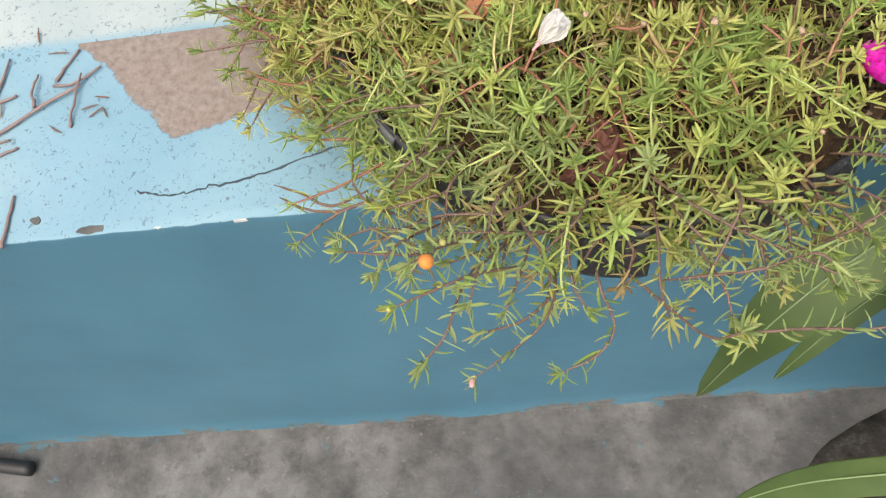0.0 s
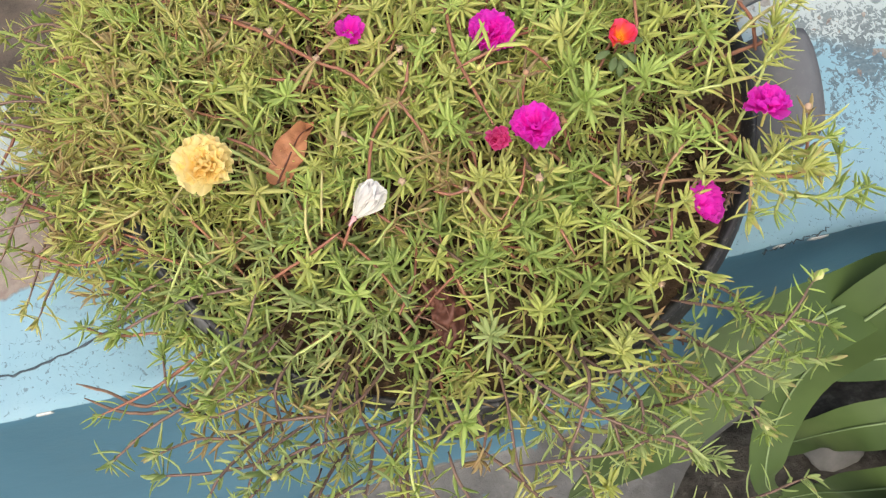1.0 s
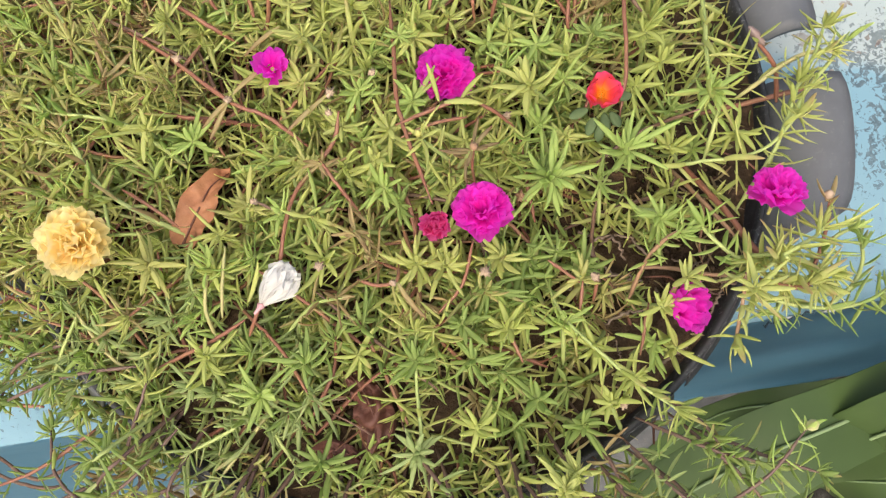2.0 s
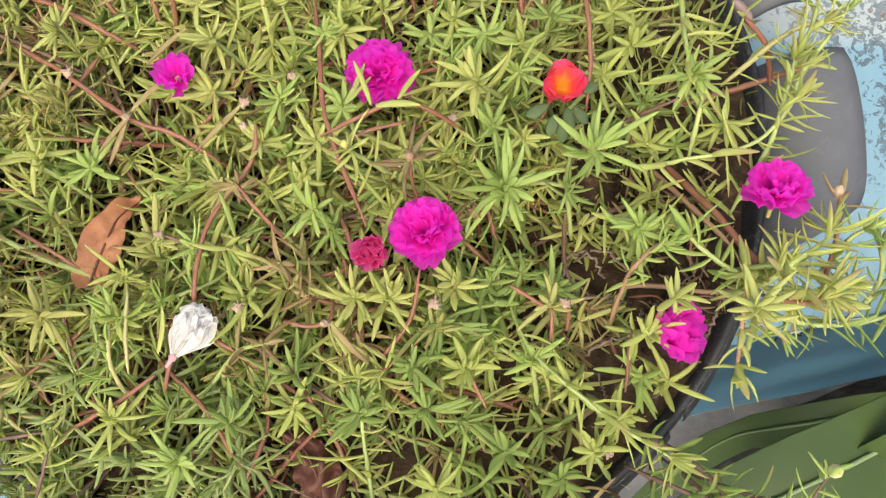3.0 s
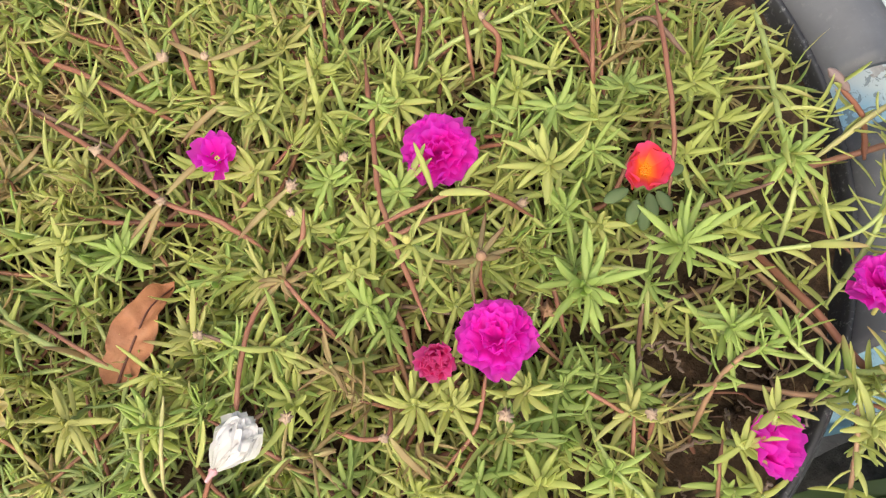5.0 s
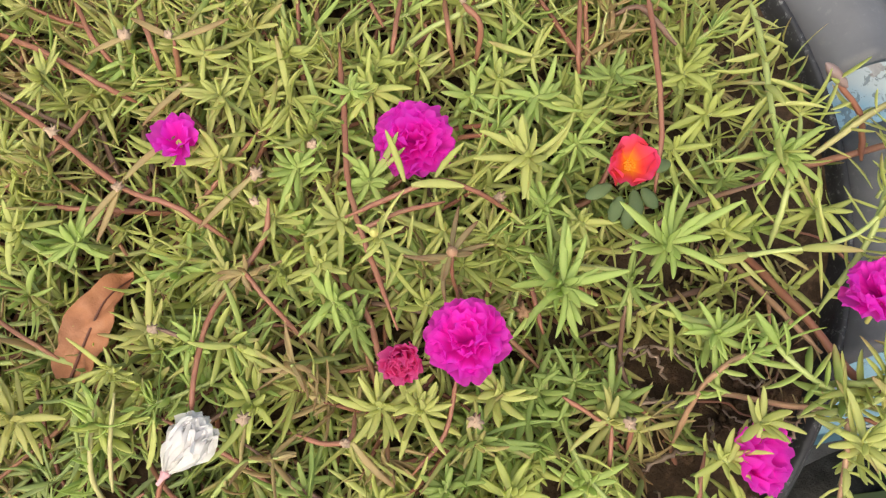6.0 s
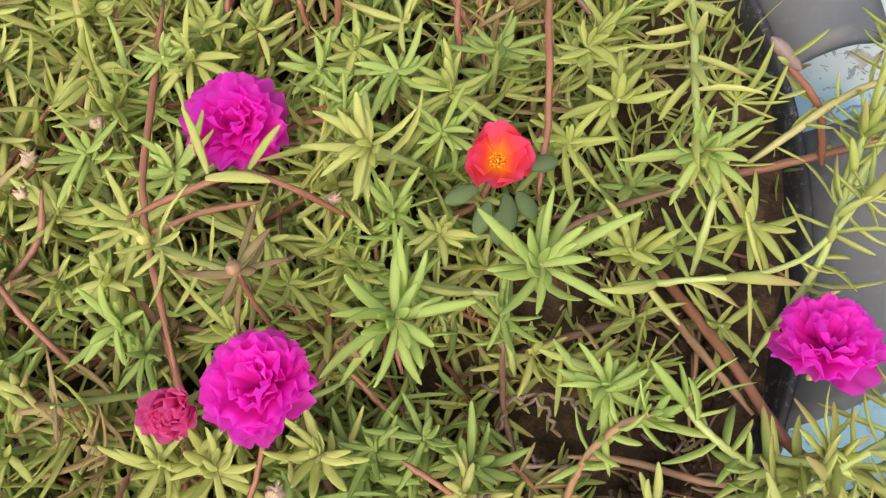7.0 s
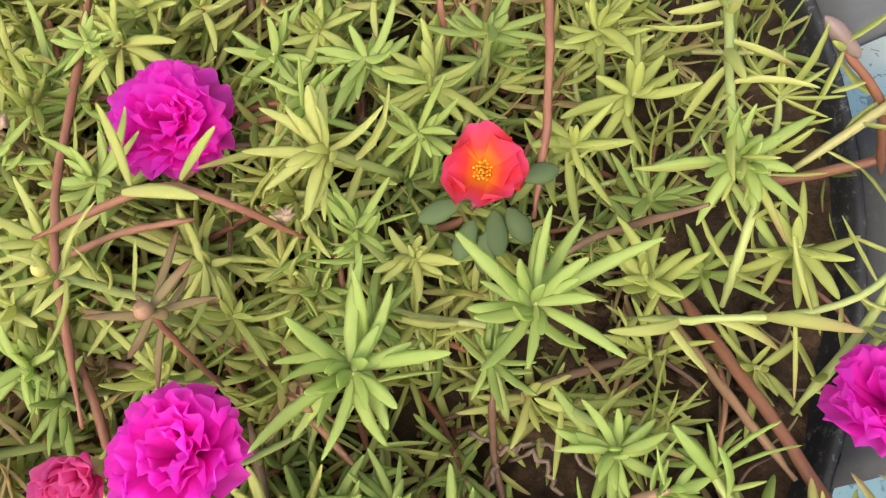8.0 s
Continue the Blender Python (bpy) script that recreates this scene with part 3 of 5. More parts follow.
# clear stars of leaves: place, leaf length, count, tone
STARS_A = [
    (0.228, 0.0955, 0.198, 0.028, 18, LEAF_STAR), (0.277, 0.107, 0.194, 0.026, 17, LEAF_STAR), (0.2245, 0.159, 0.193, 0.023, 16, LEAF_YELLOW), (0.251, 0.166, 0.176, 0.018, 15, LEAF_STAR),
    (0.2925, 0.0665, 0.174, 0.021, 15, LEAF_STAR), (0.34, 0.14, 0.182, 0.022, 18, LEAF_STAR), (0.229, 0.139, 0.18, 0.018, 14, LEAF_STAR), (0.244, 0.128, 0.176, 0.013, 14, LEAF_YELLOW),
    (0.184, 0.1155, 0.217, 0.02, 6, LEAF_RUST), (0.153, 0.132, 0.205, 0.018, 8, LEAF_YELLOW), (0.223, 0.21, 0.17, 0.02, 14, LEAF), (0.257, 0.184, 0.172, 0.019, 15, LEAF),
    (0.311, 0.193, 0.17, 0.02, 14, LEAF), (0.318, 0.17, 0.168, 0.019, 12, LEAF), (0.208, 0.203, 0.17, 0.019, 13, LEAF_STAR), (0.165, 0.227, 0.172, 0.02, 14, LEAF),
]
STARS_B = [
    (0.278, 0.2, 0.17, 0.019, 12, LEAF_GREEN), (0.297, 0.157, 0.17, 0.02, 13, LEAF), (0.317, 0.139, 0.166, 0.018, 12, LEAF_GREEN), (0.188, 0.121, 0.17, 0.018, 12, LEAF),
    (0.182, 0.136, 0.174, 0.018, 12, LEAF_YELLOW), (0.123, 0.131, 0.178, 0.019, 13, LEAF_YELLOW), (0.168, 0.104, 0.178, 0.018, 12, LEAF), (0.229, 0.112, 0.168, 0.018, 14, LEAF_GREEN),
    (0.311, 0.115, 0.162, 0.019, 12, LEAF), (0.262, 0.1, 0.166, 0.018, 12, LEAF_GREEN), (0.191, 0.06, 0.168, 0.02, 16, LEAF_YELLOW), (0.158, 0.06, 0.174, 0.021, 16, LEAF_YELLOW),
    (0.139, 0.063, 0.176, 0.022, 16, LEAF_YELLOW), (0.21, 0.059, 0.162, 0.018, 14, LEAF_GREEN), (0.228, 0.06, 0.158, 0.018, 14, LEAF_GREEN), (0.242, 0.048, 0.156, 0.019, 13, LEAF_GREEN),
]
STARS_C = [
    (0.08, 0.135, 0.182, 0.018, 11, LEAF_OLIVE), (0.104, 0.088, 0.18, 0.02, 8, LEAF_TAN), (0.04, 0.118, 0.175, 0.02, 12, LEAF_OLIVE),
    (-0.003, 0.255, 0.175, 0.021, 14, LEAF_YELLOW), (0.083, 0.248, 0.18, 0.02, 16, LEAF_YELLOW), (0.122, 0.243, 0.178, 0.02, 14, LEAF), (0.159, 0.212, 0.178, 0.019, 15, LEAF),
    (0.238, 0.193, 0.176, 0.019, 14, LEAF_STAR), (0.12, 0.18, 0.18, 0.019, 14, LEAF_STAR), (0.083, 0.192, 0.18, 0.02, 14, LEAF_YELLOW), (-0.02, 0.179, 0.178, 0.021, 15, LEAF_YELLOW),
    (0.008, 0.166, 0.174, 0.02, 14, LEAF_STAR), (0.103, 0.136, 0.172, 0.018, 13, LEAF), (0.134, 0.103, 0.172, 0.018, 13, LEAF_GREEN), (0.161, 0.022, 0.164, 0.02, 16, LEAF_GREEN),
]
STARS_D = [
    (0.189, 0.016, 0.164, 0.02, 14, LEAF), (0.204, 0.052, 0.15, 0.024, 16, LEAF_GREEN), (0.015, 0.079, 0.176, 0.019, 14, LEAF), (0.059, 0.108, 0.178, 0.018, 14, LEAF_STAR),
    (0.082, 0.075, 0.174, 0.019, 13, LEAF), (-0.026, 0.088, 0.176, 0.02, 13, LEAF_OLIVE), (0.354, 0.116, 0.168, 0.02, 12, LEAF), 
    (0.238, 0.04, 0.164, 0.02, 10, LEAF_OLIVE), (0.223, 0.015, 0.16, 0.019, 12, LEAF_STAR), (0.164, 0.0, 0.162, 0.02, 15, LEAF_GREEN), (0.238, -0.006, 0.158, 0.019, 12, LEAF),
    (0.13, 0.005, 0.164, 0.019, 14, LEAF_GREEN), (0.06, 0.015, 0.166, 0.02, 14, LEAF_GREEN), (0.03, 0.0, 0.16, 0.02, 13, LEAF_STAR),
]
STARS_E = [
    (0.19, -0.166, 0.05, 0.019, 20, LEAF_YELLOW), (0.0865, -0.106, 0.153, 0.02, 18, LEAF_STAR), (0.205, -0.085, 0.165, 0.019, 22, LEAF_YELLOW), (0.215, -0.075, 0.16, 0.018, 16, LEAF_YELLOW),
    (0.333, 0.118, 0.14, 0.018, 9, LEAF_STAR), (0.312, 0.093, 0.135, 0.018, 9, LEAF), (0.345, 0.085, 0.135, 0.017, 8, LEAF),
    (0.2985, 0.027, 0.18, 0.019, 8, LEAF_YELLOW), (0.331, 0.0125, 0.196, 0.021, 13, LEAF_YELLOW), (0.284, 0.0125, 0.167, 0.019, 9, LEAF), (0.018, 0.102, 0.172, 0.016, 20, LEAF_YELLOW), (0.088, 0.222, 0.186, 0.02, 14, LEAF_YELLOW),
    (0.152, 0.212, 0.182, 0.014, 14, LEAF_STAR), (0.091, 0.131, 0.19, 0.018, 8, LEAF_TAN), (0.105, 0.16, 0.178, 0.02, 12, LEAF_YELLOW), (0.062, 0.2, 0.176, 0.02, 12, LEAF),
    (0.0, 0.03, 0.165, 0.02, 13, LEAF), (0.16, -0.04, 0.155, 0.02, 14, LEAF), (0.2, -0.03, 0.155, 0.02, 14, LEAF_GREEN), (0.12, -0.05, 0.15, 0.02, 13, LEAF_PALE),
    (0.06, -0.045, 0.152, 0.02, 14, LEAF_GREEN), (0.262, -0.026, 0.15, 0.02, 13, LEAF), (0.278, -0.006, 0.15, 0.02, 13, LEAF_STAR), (0.243, -0.038, 0.15, 0.02, 13, LEAF),
    (0.135, 0.15, 0.18, 0.02, 14, LEAF_YELLOW), (0.152, 0.166, 0.182, 0.019, 13, LEAF_STAR), (0.126, 0.113, 0.176, 0.02, 14, LEAF_STAR), (0.292, -0.012, 0.145, 0.019, 11, LEAF),
    (0.225, -0.05, 0.148, 0.02, 13, LEAF_GREEN),
]
STARS = STARS_A + STARS_B + STARS_C + STARS_D + STARS_E


# stems that can be followed by eye: points over the ledge's height, thickness, tone
STEMS_BACK = [
    ([(-0.034, 0.296, 0.165), (-0.001, 0.271, 0.175), (0.024, 0.249, 0.175), (0.041, 0.239, 0.160)], 0.0018, STEM), ([(0.011, 0.313, 0.165), (0.024, 0.276, 0.178), (0.032, 0.259, 0.168)], 0.0017, STEM),
    ([(0.044, 0.303, 0.165), (0.054, 0.27, 0.18), (0.055, 0.249, 0.165)], 0.0017, STEM), ([(0.0715, 0.2525, 0.192), (0.065, 0.248, 0.17), (0.056, 0.243, 0.15)], 0.0018, STEM),
    ([(-0.036, 0.261, 0.165), (-0.001, 0.227, 0.178), (0.037, 0.186, 0.184), (0.058, 0.174, 0.18), (0.08, 0.155, 0.165)], 0.0018, STEM),
    ([(-0.06, 0.283, 0.155), (-0.02, 0.25, 0.17), (0.012, 0.225, 0.168)], 0.0016, STEM_DRY), ([(0.184, 0.271, 0.165), (0.176, 0.241, 0.175), (0.169, 0.228, 0.16)], 0.0016, STEM),
    ([(0.165, 0.275, 0.165), (0.171, 0.253, 0.165)], 0.0015, STEM), ([(0.205, 0.264, 0.165), (0.203, 0.239, 0.174), (0.203, 0.227, 0.158)], 0.0016, STEM),
    ([(0.212, 0.248, 0.182), (0.219, 0.238, 0.175), (0.214, 0.227, 0.155)], 0.0019, STEM), ([(0.273, 0.248, 0.165), (0.264, 0.216, 0.172), (0.263, 0.202, 0.155)], 0.0016, STEM),
]
STEMS_BACK = [([(x, y, z - 0.004) for x, y, z in pts], thick, tone) for pts, thick, tone in STEMS_BACK]
STEMS_MIDDLE = [
    ([(0.148, 0.245, 0.168), (0.146, 0.208, 0.176), (0.143, 0.168, 0.184), (0.144, 0.153, 0.188), (0.147, 0.134, 0.192), (0.155, 0.092, 0.196)], 0.0017, STEM), ([(0.106, 0.165, 0.186), (0.1, 0.15, 0.178), (0.09, 0.139, 0.176), (0.075, 0.125, 0.176), (0.066, 0.11, 0.178), (0.059, 0.085, 0.18), (0.056, 0.075, 0.174)], 0.0017, STEM),
    ([(0.091, 0.133, 0.19), (0.098, 0.119, 0.184), (0.109, 0.101, 0.17)], 0.0015, STEM), ([(0.047, 0.116, 0.184), (0.064, 0.106, 0.172)], 0.0013, STEM_DRY),
    ([(-0.043, 0.145, 0.165), (-0.023, 0.128, 0.17), (-0.01, 0.115, 0.16)], 0.0015, STEM), ([(0.14, 0.147, 0.192), (0.165, 0.15, 0.2), (0.184, 0.152, 0.202), (0.2, 0.146, 0.194), (0.214, 0.139, 0.176)], 0.0015, STEM),
    ([(0.142, 0.14, 0.188), (0.165, 0.145, 0.19), (0.185, 0.147, 0.186)], 0.0014, STEM), ([(0.304, 0.241, 0.17), (0.297, 0.204, 0.18), (0.29, 0.166, 0.182), (0.281, 0.135, 0.172)], 0.0017, STEM),
    ([(0.184, 0.1155, 0.215), (0.182, 0.11, 0.195), (0.184, 0.1, 0.17)], 0.0011, STEM),
]
STEMS_FRONT = [
    ([(0.025, 0.091, 0.182), (0.02, 0.067, 0.18), (0.016, 0.049, 0.172)], 0.0013, STEM_PALE), ([(0.0405, 0.0545, 0.171), (0.035, 0.047, 0.167), (0.027, 0.038, 0.155)], 0.0016, STEM),
    ([(0.102, 0.058, 0.178), (0.114, 0.052, 0.18), (0.126, 0.052, 0.184), (0.128, 0.064, 0.172)], 0.0014, STEM), ([(0.248, 0.038, 0.172), (0.245, 0.025, 0.15)], 0.0015, STEM),
    ([(0.278, 0.046, 0.128), (0.3, 0.041, 0.134), (0.321, 0.0315, 0.143), (0.34, 0.0265, 0.147), (0.352, 0.0225, 0.15)], 0.0017, STEM_TAN),
    ([(0.22, 0.053, 0.166), (0.238, 0.037, 0.158)], 0.0014, STEM), ([(0.176, 0.072, 0.17), (0.165, 0.047, 0.165), (0.147, 0.032, 0.158)], 0.0014, STEM),
    ([(0.278, 0.018, 0.155), (0.267, -0.013, 0.15)], 0.0013, STEM), ([(0.187, 0.02, 0.16), (0.194, -0.006, 0.155)], 0.0015, STEM), ([(0.233, 0.013, 0.156), (0.239, 0.037, 0.164)], 0.0014, STEM),
    ([(-0.037, 0.03, 0.14), (0.002, 0.037, 0.16), (0.029, 0.046, 0.17)], 0.0015, STEM), ([(0.202, 0.085, 0.15), (0.188, 0.078, 0.17), (0.183, 0.08, 0.19)], 0.0013, STEM_GREEN),
]
STEMS_THICK = [
    ([(0.327, 0.119, 0.115), (0.336, 0.091, 0.132), (0.344, 0.066, 0.145), (0.353, 0.04, 0.15), (0.367, 0.026, 0.148)], 0.0026, STEM),
    ([(0.319, 0.12, 0.11), (0.327, 0.096, 0.126), (0.335, 0.074, 0.138), (0.3455, 0.051, 0.144)], 0.002, STEM_TAN),
]
STEMS_SEEN = STEMS_BACK + STEMS_MIDDLE + STEMS_FRONT + STEMS_THICK
CLEAR = np.vstack([spline(pts, 10)[:, :2] for pts, _, _ in STEMS_SEEN])


def spared(x, y):
    """1 on a stem or star that stays in sight, falling to 0 beside it."""
    to_stem = np.hypot(CLEAR[:, 0] - x, CLEAR[:, 1] - y).min() / 0.013
    to_star = min(math.hypot(x - q[0], y - q[1]) for q in STARS) / 0.022
    return max(0.0, 1 - min(to_stem, to_star) ** 2)


def tone_at(x, y):
    """Leaf tone for a shoot: greener in front, more withered at the back where the plant is oldest, in patches."""
    old = min(1.0, max(0.0, (0.12 - x) / 0.15)) * min(1.0, max(0.0, (y - 0.08) / 0.1))
    front = min(1.0, max(0.0, (0.09 - y) / 0.1))
    patch = noise.noise((x * 9, y * 9, 9.0)) + 0.45 * math.exp(-((x - 0.14) ** 2 + (y - 0.17) ** 2) / 0.0036) - (0.35 if x > 0.29 else 0.0)
    left = min(1.0, max(0.0, (0.02 - x) / 0.12))
    share = np.array([0.32 - 0.1 * front, 0.26 - 0.2 * front + 0.3 * max(0, patch), 0.14 + 0.42 * front + 0.35 * max(0, -patch), 0.18, 0.12 + 0.12 * old + 0.3 * left + 0.1 * front, 0.07 + 0.06 * old + 0.16 * left + 0.05 * front])
    kinds = [LEAF, LEAF_YELLOW, LEAF_GREEN, LEAF_STAR, LEAF_OLIVE, LEAF_TAN]
    kind = kinds[int(rng.choice(6, p=share / share.sum()))]
    return LEAF_PALE if x < 0.06 and y < 0.07 and noise.noise((x * 60, y * 60, 3.0)) > 0.02 else kind


def grow(x, y, drop=0.0):
    dx, dy = x - CX, y - CY
    r = math.hypot(dx, dy) + 1e-6
    u = np.array([dx / r, dy / r, 0])
    lean = min(1.0, r / 0.33) * rng.uniform(0.3, 1.2)
    az = rng.uniform(0, 2 * np.pi)
    sway = np.array([math.cos(az), math.sin(az), 0]) * rng.uniform(0.1, 1.0)
    d = unit(u * lean * 0.8 + sway + np.array([0, 0, rng.uniform(0.2, 0.95)]))
    tip = np.array([x, y, crown(x, y) - drop])
    length = rng.uniform(0.05, 0.105)
    flat_dir = d * np.array([1, 1, 0.35])
    base = tip - d * length * 0.45 - unit(flat_dir) * length * 0.5
    base[2] = max(base[2], 0.05 if r < 0.26 else 0.035)
    mid = tip - d * length * 0.45 + rng.normal(0, 0.004, 3)
    return rel([base, mid, tip])


HOLES = [(-0.002, 0.112, 0.02), (0.004, 0.128, 0.02), (0.015, 0.143, 0.016), (0.078, -0.012, 0.014), (0.315, 0.022, 0.0208), (0.335, 0.05, 0.0192), (0.093, -0.03, 0.016), (0.31, 0.115, 0.0112), (0.03, 0.24, 0.0128), (0.348, 0.1, 0.0112), (0.112, 0.022, 0.0144), (0.08, 0.045, 0.0096), (0.146, 0.006, 0.012), (0.062, -0.004, 0.0096), (0.342, 0.074, 0.0144), (0.335, 0.036, 0.0112)]


# where the shoots leave the soil bare
GAPS = [(0.263, 0.067, 0.013), (0.275, 0.055, 0.012), (0.256, 0.055, 0.008), (0.27, 0.044, 0.01), (0.29, 0.04, 0.011), (0.31, 0.046, 0.012), (0.325, 0.04, 0.014), (0.338, 0.055, 0.012), (0.345, 0.04, 0.012),
        (0.272, 0.014, 0.012), (0.265, 0.0, 0.01), (0.283, -0.004, 0.01), (0.3, 0.03, 0.01), (0.32, 0.015, 0.012), (0.33, 0.03, 0.012), (0.312, -0.004, 0.012)]


def bare_soil(x, y):
    return any(math.hypot(x - a, y - b) < r for a, b, r in GAPS)


def scatter():
    made, kept, tries = [], 0, 0
    while len(made) < 1180 and tries < 20000:
        tries += 1
        x, y = rng.uniform(-0.3, 0.42), rng.uniform(-0.14, 0.48)
        if cover(x, y) < 0 or bare_soil(x, y) or (any(math.hypot(x - a, y - b) < r for a, b, r in HOLES) and rng.random() < 0.7):
            continue
        if noise.noise((x * 16, y * 16, 2.0)) < (-0.18 if x < 0.1 and y > 0.15 else -0.32) and rng.random() < 0.75:
            continue
        if min((abs(x - a) + abs(y - b) for a, b in made[-120:]), default=1) < 0.009:
            continue
        made.append((x, y))
    for x, y in made:
        bloom = min(math.hypot(x - a, y - b) for a, b in BLOOMS)
        p = grow(x, y, drop=rng.choice([0.0, 0.01, 0.025], p=[0.55, 0.3, 0.15]) + (0.034 if any(math.hypot(x - a, y - b) < r for a, b, r in HOLES) else 0) + 0.035 * max(0.0, 1 - (bloom / 0.036) ** 2)
                 + 0.02 * spared(x, y))
        near = 0.0 < x < 0.36 and -0.02 < y < 0.3 and kept < 120
        kept += near
        shoot(p, size=rng.uniform(0.0165, 0.028), tuft=int(rng.integers(7, 12)), gap=rng.uniform(0.0045, 0.0065), start=0.2, width=rng.uniform(0.0025, 0.0033),
              leaf=tone_at(x, y), stem=STEM if rng.random() < 0.45 else STEM_GREEN, apart=bool(near))


scatter()
for _ in range(420):
    x, y = rng.uniform(-0.25, 0.38), rng.uniform(-0.1, 0.45)
    if cover(x, y) > 0.02 and not bare_soil(x, y) and not any(math.hypot(x - a, y - b) < r for a, b, r in HOLES):
        shoot(grow(x, y, rng.uniform(0.022, 0.045)), size=rng.uniform(0.017, 0.023), tuft=6, gap=0.0075, start=0.3, width=0.003, leaf=tone_at(x, y), apart=False)
for _ in range(35):
    x, y = rng.uniform(-0.2, 0.12), rng.uniform(0.13, 0.42)
    if cover(x, y) > 0.03 and min(math.hypot(x - a, y - b) for a, b in BLOOMS) > 0.03:
        shoot(grow(x, y, 0.02 * spared(x, y) - 0.002), size=rng.uniform(0.017, 0.024), tuft=8, gap=0.006, start=0.2, width=0.0031, leaf=tone_at(x, y), apart=False)


def trail():
    """Long shoots that run over the others, their red stems in sight."""
    done = 0
    while done < 80:
        x, y = rng.uniform(-0.25, 0.38), rng.uniform(-0.1, 0.46)
        if cover(x, y) < 0.02 or min(math.hypot(x - a, y - b) for a, b in BLOOMS) < 0.03 or spared(x, y) > 0.2 or bare_soil(x, y) or (0.03 < x < 0.3 and 0.03 < y < 0.25 and rng.random() < 0.8) or any(math.hypot(x - a, y - b) < r for a, b, r in HOLES):
            continue
        out = math.atan2(y - CY, x - CX) + rng.normal(0, 0.9)
        d = np.array([math.cos(out), math.sin(out), 0.0])
        side = np.array([-d[1], d[0], 0.0]) * rng.normal(0, 0.007)
        ln = rng.uniform(0.06, 0.12)
        top = crown(x, y) + rng.uniform(-0.014, 0.002)
        a = np.array([x, y, 0.0]) - d * ln * 0.6
        b = np.array([x, y, 0.0]) + d * ln * 0.4
        mid = np.array([x, y, top]) + side
        pts = [np.array([a[0], a[1], min(top, crown(a[0], a[1])) - 0.03]), (a * 0.5 + np.array([x, y, 0]) * 0.5) + np.array([0, 0, top - 0.004]) + side * 0.8, mid,
               np.array([b[0], b[1], max(0.05, min(top, crown(b[0], b[1]) + 0.012) + rng.uniform(-0.004, 0.008))])]
        if any(math.hypot(q[0] - u, q[1] - w) < 0.024 for q in pts[1:] for u, w in BLOOMS):
            continue
        done += 1
        tone = rng.random()
        shoot(rel(pts), rng.uniform(0.0013, 0.0019), 0.0011, start=rng.uniform(0.15, 0.35), gap=rng.uniform(0.0042, 0.007), size=rng.uniform(0.017, 0.025), tuft=int(rng.integers(6, 11)),
              leaf=tone_at(x, y), width=0.0029, stem=STEM if tone < 0.25 else STEM_PALE if tone < 0.5 else STEM_GREEN, apart=done < 60)


trail()


def undergrowth():
    """Bare trailing stems that show between the shoots."""
    for _ in range(30):
        a, r = rng.uniform(0, 2 * np.pi), 0.19 * math.sqrt(rng.uniform(0, 1))
        x, y = CX + r * math.cos(a), CY + r * math.sin(a)
        b = rng.uniform(0, 2 * np.pi)
        ln = rng.uniform(0.02, 0.045)
        z = rng.uniform(0.1, 0.155)
        d = np.array([math.cos(b), math.sin(b), 0])
        pts = [np.array([x, y, z]) - d * ln, np.array([x, y, z + rng.uniform(0, 0.012)]), np.array([x, y, z + rng.uniform(-0.01, 0.02)]) + d * ln + rng.normal(0, 0.014, 3)]
        shoot(rel(pts), rng.uniform(0.0014, 0.0022), 0.0012, bare=True, stem=STEM if rng.random() < 0.4 else STEM_DRY)


undergrowth()

for pts, thick, tone in STEMS_SEEN:
    shoot(rel(pts), thick * 0.85, thick * 0.75, bare=True, stem=tone)
shoot(rel([(0.218, 0.052, 0.14), (0.224, 0.017, 0.16), (0.252, -0.023, 0.17), (0.28, -0.051, 0.17)]), 0.0011, 0.001, start=0.15, gap=0.0045, size=0.019, tuft=10, leaf=LEAF, stem=STEM_GREEN)
shoot(rel([(0.36, 0.236, 0.15), (0.353, 0.2, 0.163), (0.343, 0.165, 0.176), (0.34, 0.14, 0.18)]), 0.0016, 0.0013, start=0.05, gap=0.006, size=0.02, tuft=8, leaf=LEAF_YELLOW, stem=STEM_GREEN, width=0.0034)
shoot(rel([(0.306, 0.105, 0.15), (0.326, 0.099, 0.168), (0.362, 0.098, 0.174), (0.393, 0.118, 0.175)]), 0.0013, 0.001, start=0.05, gap=0.0075, size=0.021, tuft=12, leaf=LEAF_YELLOW, stem=STEM_GREEN, width=0.0034)
shoot(rel([(0.399, 0.143, 0.13), (0.395, 0.161, 0.15), (0.381, 0.176, 0.165)]), 0.0018, 0.0014, start=0.5, gap=0.01, tuft=3)
shoot(rel([(0.345, 0.15, 0.11), (0.393, 0.147, 0.13), (0.421, 0.147, 0.14)]), 0.002, 0.0016, start=0.6, gap=0.01, tuft=8, leaf=LEAF_YELLOW)
shoot(rel([(0.007, 0.032, 0.14), (0.004, 0.056, 0.165), (0.013, 0.086, 0.178)]), 0.0014, 0.0011, start=0.1, gap=0.005, size=0.017, tuft=12, leaf=LEAF_STAR, stem=STEM_PALE)

